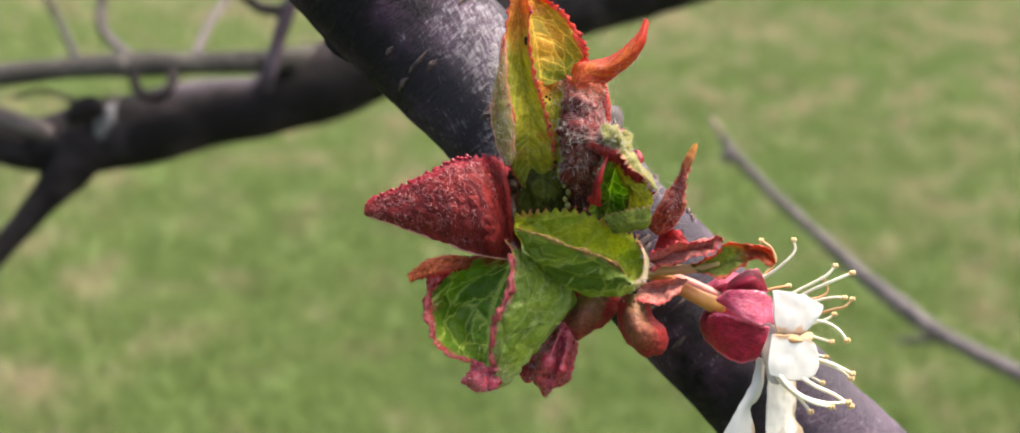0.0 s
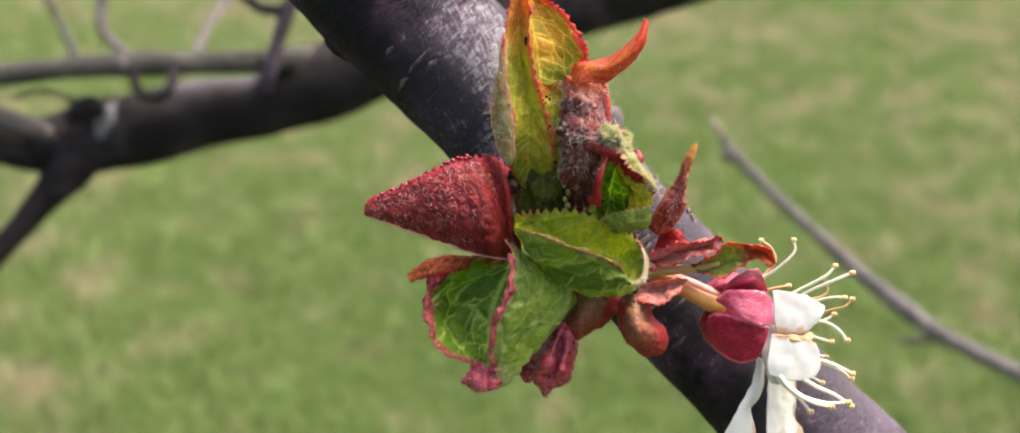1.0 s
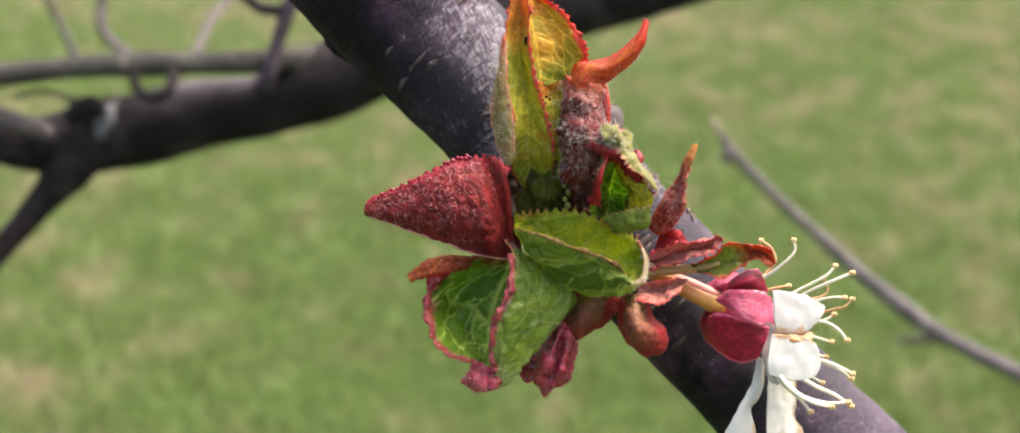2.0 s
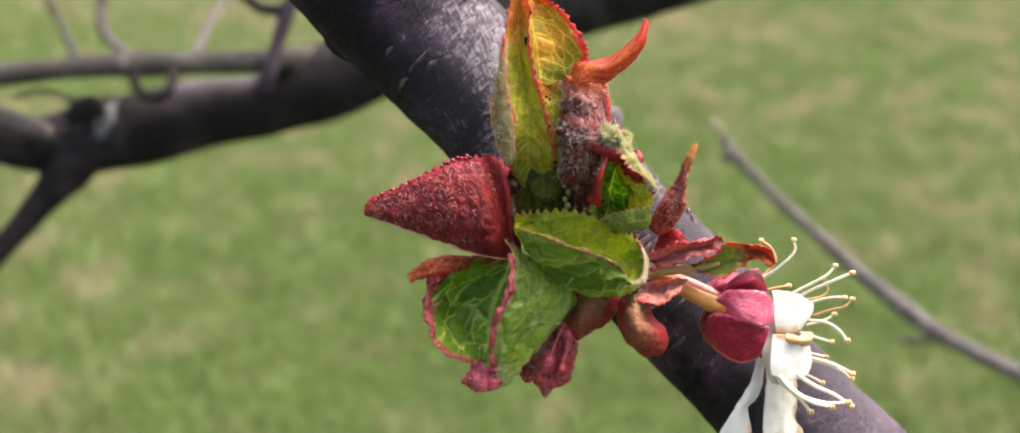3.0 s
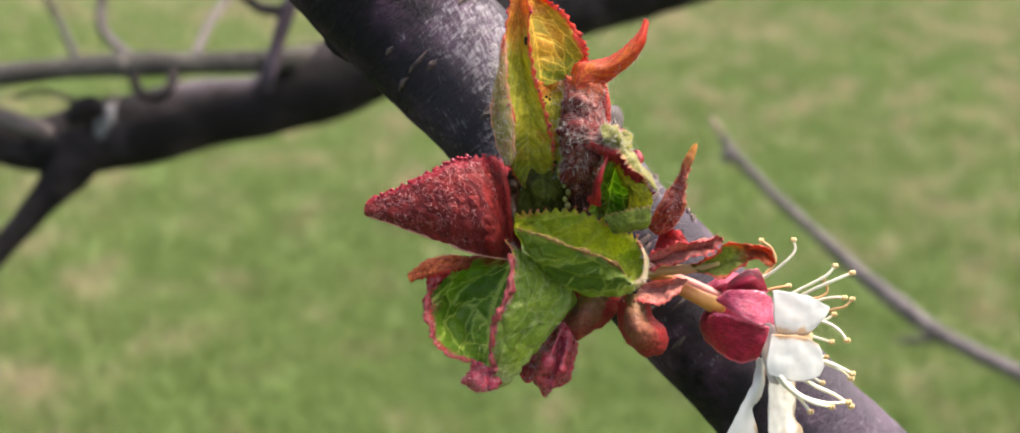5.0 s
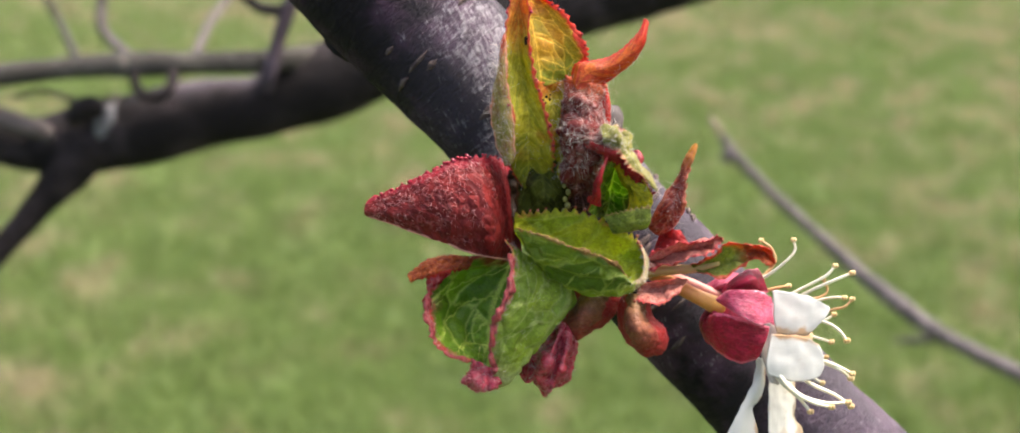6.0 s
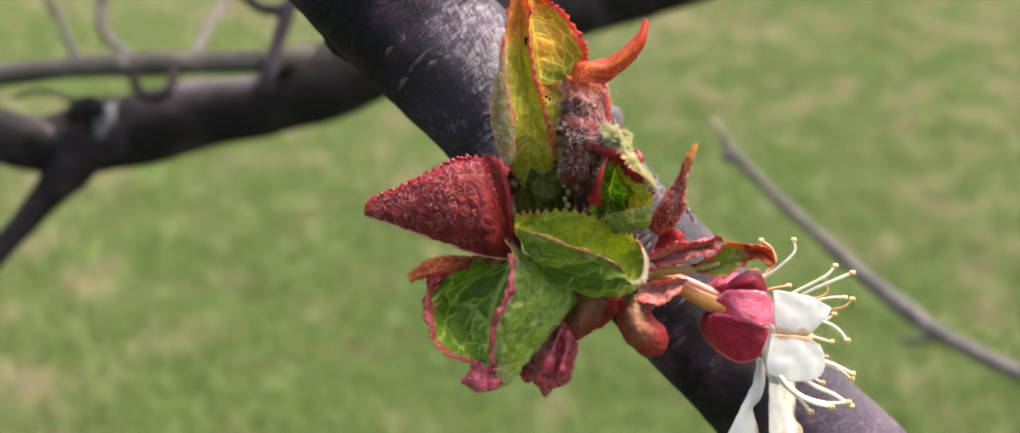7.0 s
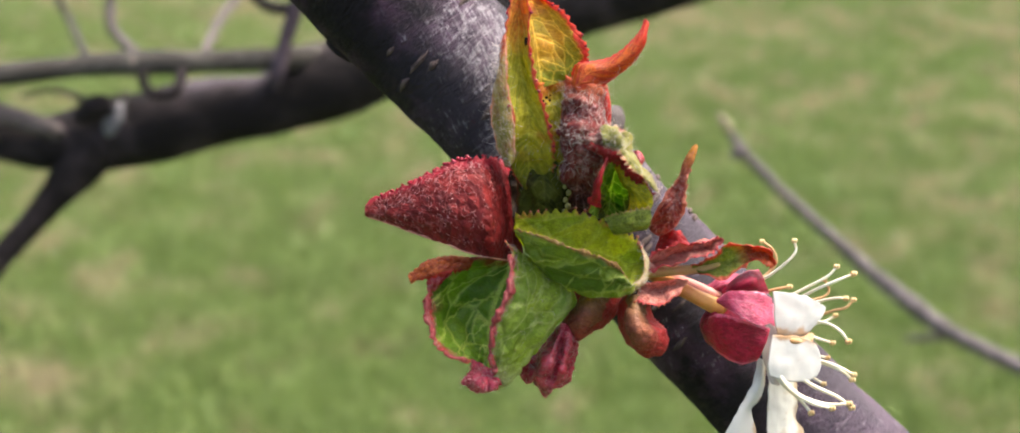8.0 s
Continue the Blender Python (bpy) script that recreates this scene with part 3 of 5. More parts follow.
            out, rr = a * math.cos(way) + b * math.sin(way), r * (1 - 0.5 * f)
            verts += [c + (out * math.cos(k) + face * math.sin(k)) * rr for k in (0.5, 2.6, 4.7)]
        faces = [(i * 3 + j, i * 3 + (j + 1) % 3, i * 3 + 3 + (j + 1) % 3, i * 3 + 3 + j) for i in range(4) for j in range(3)]
        self.add(verts, faces, [(0, 0)] * 15, mat)

    def hem(self, p, side, mat, wide=0.8, first=0.0, last=1.0, seed=0.0, lift=0.3):
        """The margin of a sheet turned up into a narrow, ragged, crinkled ribbon."""
        nu = p.shape[0]
        part = p[int(first * (nu - 1)):int(last * (nu - 1)) + 1]
        inner = part[:, 4 if side == 0 else -5]
        out = unit(part[:, side] - inner)
        rows = [[], [], []]
        for i in range(0, len(part), 3):
            much = wide * (0.75 + 0.9 * noise.noise(Vector(part[i, side]) * 0.8 + Vector((seed, 0, 0))))
            at = part[i, side]
            rows[0].append(at - out[i] * much * 0.9 + np.array((0, 0, lift * 0.6)))
            rows[1].append(at - out[i] * much * 0.1 + np.array((0, 0, lift + 0.35 * much)))
            rows[2].append(at + out[i] * much * 0.45 + np.array((0, 0, lift * 0.3)))
        self.sheet(rows, mat, len(part) * 2, 12, 0.5, 0.14, (0, len(part) // 4), 0.28, 0.0, 0.35, 5.0, seed, 0.5, (0.1, 0.9))

    def link(self, name, parent=None, label="", origin=(0, 0, 0)):
        """The gathered faces as one smooth mesh object, its origin at the given place."""
        me = bpy.data.meshes.new(name)
        o = np.array(origin, float)
        me.from_pydata([tuple((np.array(v) - o) * MM) for v in self.verts], [], self.faces)
        for m in self.mats:
            me.materials.append(m)
        me.polygons.foreach_set("material_index", self.slots)
        me.polygons.foreach_set("use_smooth", [True] * len(self.faces))
        layer = me.uv_layers.new(name="UVMap")
        index = np.empty(len(me.loops), dtype=np.int32)
        me.loops.foreach_get("vertex_index", index)
        layer.data.foreach_set("uv", np.array(self.uvs, dtype=np.float32)[index].ravel())
        me.update()
        ob = new(name, me)
        if parent:
            ob.parent = parent
            ob.location = o * MM
        if label:
            ob["label"] = label
        return ob


def holder(name, label, category, group="", at=(0, 0, 0)):
    """An Empty in the bough's space that carries a thing's parts."""
    e = new(name)
    e.empty_display_size = 0.01
    e.matrix_world = BOUGH @ Matrix.Translation(Vector(at) * MM)
    return tagged(e, label, category, group)


RNG = random.Random(7)


def fuzz_on(shape, p, n, count, length, where=(0, 1, 0, 1), thick=0.02, flat=0.5, mat=None):
    """Scatters hairs over a share of a sheet (u0, u1, v0, v1)."""
    nu, nv = p.shape[:2]
    for _ in range(count):
        i = int((where[0] + (where[1] - where[0]) * RNG.random()) * (nu - 1))
        j = int((where[2] + (where[3] - where[2]) * RNG.random()) * (nv - 1))
        lean = np.array([RNG.uniform(-1, 1) for _ in range(3)])
        shape.hair(p[i, j], n[i, j] * (1 - flat) + lean * (0.3 + flat), length * RNG.uniform(0.5, 1.2), thick * 1.3, mat or HAIR, np.array([RNG.uniform(-0.8, 0.8) for _ in range(3)]))


def curls_on(shape, p, n, count, size, where=(0, 1, 0, 1), thick=0.035, mat=None):
    """Scatters small curled hairs lying on a share of a sheet."""
    nu, nv = p.shape[:2]
    for _ in range(count):
        i = int((where[0] + (where[1] - where[0]) * RNG.random()) * (nu - 1))
        j = int((where[2] + (where[3] - where[2]) * RNG.random()) * (nv - 1))
        shape.curl(p[i, j] + n[i, j] * 0.2, n[i, j], size * RNG.uniform(0.5, 1.2), thick, mat or PINK_HAIR, RNG.uniform(0, 6.28), RNG.uniform(1.2, 3.2))


def glands_on(shape, p, side, count, r, mat, first=0.03, last=0.97):
    """Round glands on the teeth of one margin."""
    nu = p.shape[0]
    for k in range(count):
        f = (k + 0.5) / count
        if first < f < last:
            at = p[min(nu - 1, int(round(f * (nu - 1)))), side]
            if RNG.random() > 0.22:
                shape.bead(at + np.array([RNG.uniform(-0.13, 0.13) for _ in range(3)]), r * RNG.uniform(0.35, 0.95), mat, (RNG.uniform(0.8, 1.2), RNG.uniform(0.8, 1.3), 1), 5, 7)


# ---- ground ----
def lawn_height(x, y):
    return 0.02 * np.sin(0.9 * x + 0.4) * np.cos(0.7 * y) + 0.006 * np.sin(3.1 * x + 2.0 * np.sin(2.3 * y)) * np.cos(2.7 * y + 1.1)


def build_ground():
    """One sheet from underfoot to the horizon, finer near the tree."""
    radii = [0.0] + [0.25 * 1.115 ** i for i in range(84)]
    segs = 72
    verts, faces = [(0, 0, lawn_height(0, 0))], []
    for r in radii[1:]:
        for j in range(segs):
            a = 2 * math.pi * j / segs
            x, y = r * math.cos(a), r * math.sin(a)
            fade = 1 if r < 15 else max(0.0, 1 - (r - 15) / 30)
            verts.append((x, y, lawn_height(x, y) * fade))
    for j in range(segs):
        faces.append((0, 1 + j, 1 + (j + 1) % segs))
    for i in range(len(radii) - 2):
        b = 1 + i * segs
        faces += [(b + j, b + segs + j, b + segs + (j + 1) % segs, b + (j + 1) % segs) for j in range(segs)]
    me = bpy.data.meshes.new("ground")
    me.from_pydata(verts, [], faces)
    me.polygons.foreach_set("use_smooth", [True] * len(faces))
    me.materials.append(LAWN)
    tagged(new("ground", me), "green spring lawn with straw-coloured dry patches", "lawn", kind="structure")


def build_grass():
    """Short uneven blades over the lawn below and behind the tree."""
    rng = np.random.default_rng(5)
    n = 470000
    x, y = rng.normal(0.0, 2.3, n), rng.normal(3.7, 2.3, n)
    z = lawn_height(x, y)
    tuft = np.sin(x * 9 + 3 * np.sin(y * 5)) * np.cos(y * 8 + 2 * np.sin(x * 6))
    h = (0.030 + 0.028 * rng.random(n)) * (1 + 0.25 * tuft)
    wide = rng.uniform(0.0016, 0.0032, n)
    a, lean, b = rng.uniform(0, 6.283, n), rng.uniform(0.1, 1.0, n), rng.uniform(0, 6.283, n)
    sx, sy = np.cos(a) * wide, np.sin(a) * wide
    lx, ly = np.cos(b) * lean * h, np.sin(b) * lean * h
    v = np.empty((n, 5, 3))
    v[:, 0] = np.stack([x - sx, y - sy, z - 0.004], 1)
    v[:, 1] = np.stack([x + sx, y + sy, z - 0.004], 1)
    v[:, 2] = np.stack([x + sx * 0.8 + lx * 0.35, y + sy * 0.8 + ly * 0.35, z + h * 0.6], 1)
    v[:, 3] = np.stack([x - sx * 0.8 + lx * 0.35, y - sy * 0.8 + ly * 0.35, z + h * 0.6], 1)
    v[:, 4] = np.stack([x + lx, y + ly, z + h * (1.05 - 0.3 * lean)], 1)
    me = bpy.data.meshes.new("grass")
    base = np.arange(n, dtype=np.int32)[:, None] * 5
    loops = (base + np.array([0, 1, 2, 3, 3, 2, 4], dtype=np.int32)).ravel()
    me.vertices.add(n * 5)
    me.vertices.foreach_set("co", v.ravel())
    me.loops.add(len(loops))
    me.loops.foreach_set("vertex_index", loops)
    me.polygons.add(n * 2)
    starts = (np.arange(n, dtype=np.int32)[:, None] * 7 + np.array([0, 4], dtype=np.int32)).ravel()
    me.polygons.foreach_set("loop_start", starts)
    me.update(calc_edges=True)
    me.materials.append(BLADES)
    tagged(new("grass", me), "short green grass mixed with dry straw-coloured blades", "grass", kind="stuff")


build_ground()
build_grass()


# ---- limbs behind ----
def limb(name, parent, points, mat, n=60, ring=20, lumps=0.05, seed=0.0, size=0.12, label=""):
    s = Shape()
    s.tube(points, mat, n, ring, lumps, seed, size)
    return s.link(name, parent, label)


def build_far_limb():
    t = holder("tree_limb", "thick dark cherry limb with a fork and bare grey twigs", "tree branch")
    limb("limb", t, [(-259.56, 29.86, -285, 7.99), (-221.94, 28.21, -285, 8.23), (-189.45, 28.04, -286, 8.48), (-170.18, 26.27, -288, 10.41), (-150.73, 29.01, -290, 12.84), (-129.34, 33.29, -290, 13.55), (-109.84, 37.8, -290, 12.84), (-91.77, 39.94, -290, 11.41), (-80.36, 44.46, -290, 13.08), (-62.77, 50.88, -290, 14.5), (-34.39, 63.28, -292, 14.33), (27.89, 82.45, -295, 14.9), (82.15, 100.37, -300, 16.04), (153.46, 128.38, -310, 17.63)], FAR_BARK, 150, 28, 0.06, 2.0, 0.05)
    limb("fork", t, [(-151.75, 26.16, -286, 9.43), (-161.28, 14.81, -285, 7.76), (-167.72, 6.57, -284, 5.63), (-174.68, -2.57, -282, 4.67), (-186.44, -16.51, -280, 4.42), (-206.61, -45.28, -275, 4.14)], FAR_BARK, 60, 18, 0.06, 5.0, 0.06)
    limb("side_branch", t, [(-241.69, 40.8, -262, 3.34), (-201.55, 45.26, -262, 3.57), (-175.63, 48.61, -264, 4.03), (-151.7, 51.54, -266, 3.83), (-129.19, 52.67, -266, 4.5), (-109.45, 53.37, -268, 3.84), (-83.85, 55.05, -276, 4.38), (-62.77, 58.96, -290, 5.23)], GREY_BARK, 90, 16, 0.07, 8.0, 0.1)
    limb("stub", t, [(-204.42, 41.38, -268, 3.39), (-180.38, 35.21, -270, 3.63), (-168.3, 31.41, -274, 3.44), (-162.8, 27.68, -284, 3.05)], PALE_BARK, 36, 14, 0.08, 1.0, 0.1)
    limb("twig", t, [(-148.01, 112.52, -300, 1.7), (-150.92, 90.65, -300, 1.7), (-152.87, 73.64, -300, 1.94), (-147.92, 65.77, -296, 1.93), (-135.06, 56.49, -280, 2.09)], PALE_BARK, 36, 12, 0.08, 4.0, 0.15)
    limb("twig", t, [(-217.65, 128.73, -390, 1.74), (-207.48, 99.67, -390, 1.74), (-196.57, 83.59, -380, 1.71), (-153.2, 53, -280, 1.63)], GREY_BARK, 36, 12, 0.08, 6.0, 0.15)
    limb("twig", t, [(-123.08, 153.17, -480, 2.37), (-145.06, 115.98, -480, 2.37), (-145.5, 95.42, -440, 2.22), (-116.26, 56.58, -290, 1.9)], PALE_BARK, 36, 12, 0.05, 7.0, 0.15)
    limb("twig", t, [(-70.45, 85.39, -262, 2.68), (-75.94, 71.91, -264, 2.69), (-80.12, 60.99, -266, 2.48), (-83.44, 49.97, -268, 2.49), (-85.13, 44.51, -272, 1.83)], VIOLET_BARK, 40, 14, 0.09, 9.0, 0.12)
    limb("twig", t, [(-102.66, 88.87, -268, 1.58), (-89.8, 74.5, -266, 1.8), (-82.38, 71.35, -266, 2.03), (-75.17, 72.25, -266, 2.25)], FAR_BARK, 30, 12, 0.06, 3.0, 0.15)
    limb("tendril", t, [(-129.09, 49.72, -262, 1.78), (-127.59, 44.6, -260, 1.78), (-124.11, 41.08, -258, 1.77), (-119.48, 40.64, -258, 1.77), (-115.72, 42.84, -258, 1.99), (-115.59, 49.51, -264, 2.02)], FAR_BARK, 36, 10, 0.1, 3.0, 0.2)
    limb("spur_shoot", t, [(-173.57, 41.57, -270, 0.68), (-162.21, 43.85, -270, 0.91), (-149.27, 39.94, -272, 1.14), (-137.98, 42.15, -276, 1.61)], GREY_BARK, 30, 10, 0.2, 3.0, 0.3)
    s = Shape()
    s.tube([(-155.72, 34.78, -276, 2.3), (-151.09, 36.75, -272, 4.11), (-146.53, 38.12, -272, 4.11), (-146.04, 37.09, -276, 1.84)], FAR_BARK, 20, 16, 0.35, 6.0, 0.25)
    s.link("knot", t, "rough dark bark knot")
    s = Shape()
    s.tube([(-146.92, 27.66, -280, 1.16), (-145.09, 30.78, -278, 2.78), (-143.47, 34.94, -278, 3.24), (-142.59, 40.31, -281, 1.86)], SCAR, 20, 16, 0.15, 2.0, 0.1)
    s.link("scar", t, "pale healed bark scar")


def build_twig():
    t = holder("bare_twig", "bare grey-brown twig with a small dry bud at its tip", "twig")
    limb("stem", t, [(92.9, 41.13, -400, 1.18), (97.04, 35.8, -400, 1.78), (101.78, 28.7, -400, 2.37), (119.23, 10.65, -400, 2.37), (139.95, -8.28, -400, 2.66), (160.66, -26.92, -400, 3.25), (177.82, -40.53, -400, 4.14), (191.13, -50.59, -400, 3.55), (212.22, -61.95, -401, 3.56), (242.72, -76.45, -403, 3.87), (292.38, -100.35, -407, 4.79), (369.41, -132.76, -415, 5.77)], TWIG_BARK, 130, 16, 0.08, 4.0, 0.16)
    s = Shape()
    s.tube([(96.45, 37.28, -400, 1.48), (93.92, 40.46, -399, 1.77), (91.55, 44.01, -399, 1.48), (90.37, 45.78, -399, 0.59)], TWIG_BUD, 14, 10, 0.1, 1.0, 0.3)
    s.link("bud", t, "small ochre dry bud")
    for x, y, way in ((1124, 234, -1), (1383, 470, 1), (1432, 500, -1), (1316, 415, 1)):
        s = Shape()
        k = 0.2957
        cx, cy = (x - 784) * k, (333 - y) * k
        s.tube([(cx - 1, cy + 0.5, -400, 3.9), (cx, cy + way * 1.5, -399, 4.6), (cx + 1.5, cy + way * 2.6, -398, 1.1)], TWIG_BARK, 10, 12, 0.1, x, 0.3)
        s.link("node", t)
    limb("short_shoot", t, [(194.09, -55.33, -400, 1.48), (192.02, -59.54, -430, 1.56), (192.03, -62.06, -455, 0.97)], TWIG_BARK, 14, 10, 0.1, 2.0, 0.3)


build_far_limb()
build_twig()


# ---- the near bough ----
BOUGH_AXIS = [(-56.77, 75.17, -15, 11.83), (-37.35, 52.98, -15, 11.28), (-20.59, 35.03, -14, 10.85), (-9.56, 23.44, -14, 10.39), (1.48, 12.02, -15, 9.8), (12.65, 0.56, -16, 9.39), (22.4, -9.4, -17, 9.45), (31.95, -19.6, -18, 9.5), (43.9, -31.5, -20, 9.6), (61.16, -47.79, -22, 9.23), (81.27, -68.73, -24, 9.53)]


def build_bough():
    t = holder("cherry_branch", "dark violet-brown cherry branch with silvery peeling bark", "tree branch")
    limb("bough", t, BOUGH_AXIS, BARK, 260, 72, 0.045, 3.0, 0.09)
    s = Shape()
    s.tube([(-26.32, 25.76, -16, 0.28), (-25.76, 25.01, -16, 0.74), (-24.41, 23.58, -15, 0.74), (-22.93, 22.1, -15, 0.28)], BARK, 24, 16, 0.3, 4.0, 0.6)
    s.link("knot", t, "small dark bark knot")
    # corky dashes lying across the limb
    axis = spline(BOUGH_AXIS, 400)
    rng = random.Random(12)
    for k in range(46):
        i = int(rng.uniform(60, 300))
        a, span = rng.uniform(1.5, 4.0), rng.uniform(0.08, 0.2)
        along = unit(axis[i + 1, :3] - axis[i - 1, :3])
        e1 = np.array((0.0, 0.0, -1.0))
        e2 = np.cross(along, e1)
        pts = []
        for f, r in ((-1, 0.12), (-0.5, 0.34), (0, 0.42), (0.5, 0.33), (1, 0.1)):
            way = e1 * math.cos(a + f * span) + e2 * math.sin(a + f * span)
            skew = along * f * rng.uniform(-0.1, 0.35)
            pts.append((*(axis[i, :3] + way * axis[i, 3] * 1.01 + skew), r * rng.uniform(0.7, 1.2)))
        s = Shape()
        s.tube(pts, CORK, 9, 7, 0.3, k, 1.2)
        s.link("lenticel", t)
    s = Shape()
    s.tube([(7.17, 3.4, -14, 6.07), (6.43, 3.13, -9, 5.71), (5.79, 2.89, -6, 4.74), (5.37, 2.86, -4, 3.29), (4.99, 2.67, -3, 1.38)], SPUR_BARK, 30, 26, 0.22, 2.0, 0.4)
    s.link("spur", t, "knobbly brown fruiting spur")
    s = Shape()
    s.tube([(8.93, 8.18, -16, 4.65), (11.83, 11.19, -15, 4.07), (13.42, 13.15, -14, 2.94), (14.71, 14.62, -14, 1.84), (15.26, 15.35, -14, 0.74)], PALE_BARK, 30, 24, 0.16, 5.0, 0.4)
    s.link("spur", t, "grey ringed stub of a spur")


# ---- the opening leaf cluster ----
def build_leaves():
    t = holder("leaf_cluster", "opening red and green cherry leaves with hairy curled edges", "leaf cluster")

    def extras(shape, leaf_ob, name, label=""):
        if shape.faces:
            ob = shape.link(name, leaf_ob, label)
            if name in ("hairs", "gland_fringe"):
                ob["kind"] = "stuff"

    # red leaf folded along its midrib
    s, hairs, gl = Shape(), Shape(), Shape()
    p, n = s.sheet([[(1.41, -6.09, -7), (-0.5, -5.53, 1.5), (-2.61, -4.98, 5.6), (-5.85, -4.14, 6.2), (-9.52, -2.77, 6), (-14.09, -1.23, 5), (-18.21, 0.25, 4)],
                    [(1.33, -1.51, -8), (-0.5, -1.17, 1.5), (-2.57, -0.96, 8), (-6.08, -0.4, 8.5), (-9.56, 0.4, 8), (-13.99, 0.33, 6), (-18.31, 0.66, 4.6)],
                    [(1.07, 3.28, -8), (-0.84, 3.35, 1.5), (-2.73, 3.37, 8), (-6.24, 3.6, 8.5), (-9.32, 3.13, 8), (-13.83, 1.87, 6), (-18.31, 1.15, 4.6)],
                    [(0.35, 6.09, -7), (-1.34, 7.03, 1.5), (-3.32, 7.05, 6.6), (-6.31, 6.79, 7), (-9.05, 5.74, 7), (-13.18, 3.66, 6), (-18.16, 1.73, 4.5)]],
                   RED_LEAF, 240, 90, 0.0, 0.3, (0, 17), 0.7, 0.0, 0.2, 9.0, 0.0, 0.12, (0.12, 1.3), lobes=True)
    s.tube([(*q, 0.13) for q in p[20::12, 0]], PINK_STALK, 60, 8, 0.3, 1.0, 0.8)
    leaf = s.link("leaf", t, "dark red folded leaf with puckered, scalloped margin")
    glands_on(gl, p, -1, 24, 0.38, GLAND, 0.15)
    glands_on(gl, p, -1, 44, 0.3, GLAND, 0.15)
    curls_on(hairs, p, n, 140, 0.42, (0.28, 0.97, 0.12, 0.99), 0.034)
    curls_on(hairs, p, n, 130, 0.36, (0.28, 0.95, 0.6, 0.99), 0.03)
    fuzz_on(hairs, p, n, 160, 0.6, (0.28, 1, 0.3, 0.99), 0.012, 0.9, BROWN_HAIR)
    extras(gl, leaf, "gland_fringe")
    extras(hairs, leaf, "hairs")

    # tall leaf: yellow-green blade, orange lobe folded behind, felted outer side
    s, hairs, gl = Shape(), Shape(), Shape()
    p, n = s.sheet([[(0.33, 28.4, 6), (-0.57, 22.07, 7), (-0.48, 16.3, 8), (0.4, 11.89, 8), (-0.65, 8.76, 6.5), (0.49, 5.52, 4), (1.83, 3.75, 2.4)],
                    [(1.31, 28.67, 5.4), (1.06, 22.21, 6), (1.54, 16.47, 6.4), (2.35, 11.99, 6.6), (2.28, 8.54, 6), (2.48, 4.8, 3.4), (3.18, 3.01, 1.6)],
                    [(2.26, 28.21, 7), (2.49, 21.92, 8), (3.21, 16.7, 8), (4.66, 11.89, 8), (5.35, 8.19, 6.5), (5.3, 4.72, 3.4), (4.85, 3.43, 1.6)]],
                   TALL_LEAF, 140, 34, 0.5, 0.24, (22, 22), 0.42, 0.0, 0.35, 8.0, 1.0, 0.25, (0.2, 2.4))
    glands_on(gl, p, 0, 20, 0.24, GLAND, 0.03, 0.75)
    glands_on(gl, p, -1, 20, 0.26, GLAND, 0.03, 0.72)
    fuzz_on(hairs, p, n, 70, 0.9, (0.6, 0.95, 0, 1), 0.014, 0.6)
    p, n = s.sheet([[(-0.4, 22.85, 7.2), (-0.4, 17.88, 8.2), (0.48, 11.87, 8.2), (0.65, 7.19, 7)],
                    [(-0.97, 21.26, 7), (-1.45, 17.11, 8), (-0.96, 11.48, 8), (-0.08, 6.39, 7)],
                    [(-0.98, 20.39, 5), (-2.29, 14.99, 5), (-1.97, 10.48, 5), (-0.82, 6.35, 4)]],
                   OUTER_FELT, 60, 18, 0.5, 0.2, (0, 0), 0.3, 0.0, 0.3, 5.0, 2.0, 0.35, (0.07, 1.6))
    fuzz_on(hairs, p, n, 520, 1.1, (0, 1, 0.2, 1), 0.015, 0.6)
    p, n = s.sheet([[(1.79, 28.4, 6), (1.95, 23.75, 6.6), (2.34, 20.05, 7), (3.07, 15.84, 7)],
                    [(2.95, 28.42, 5), (4.73, 24.9, 5.5), (6.2, 20.98, 5.5), (6.06, 16.95, 5)],
                    [(3.42, 27.74, 6), (6.51, 25.63, 6), (9.52, 21.07, 6), (8.93, 18.43, 5)]],
                   ORANGE_LEAF, 90, 30, 0.12, 0.2, (0, 14), 0.45, 0.04, 0.25, 6.0, 3.0, 0.2, (0.16, 2.2))
    glands_on(gl, p, -1, 12, 0.32, GLAND)
    s.sheet([[(3.22, 16.68, 7.5), (3.99, 12.45, 6), (4.62, 6.84, 4), (4.88, 0.09, -5)],
             [(5.44, 17.14, 4), (5.24, 12.53, 5), (5.69, 6.84, 4), (5.98, -0.09, -4)],
             [(8.24, 18.38, 4), (6.55, 13.35, 5), (6.76, 6.84, 4), (7.36, -0.09, -4)]],
            TALL_LEAF, 60, 18, 0.5, 0.2, (0, 0), 0.2, 0.15, 0.45, 6.0, 4.0, 0.3, (0.2, 1.6))
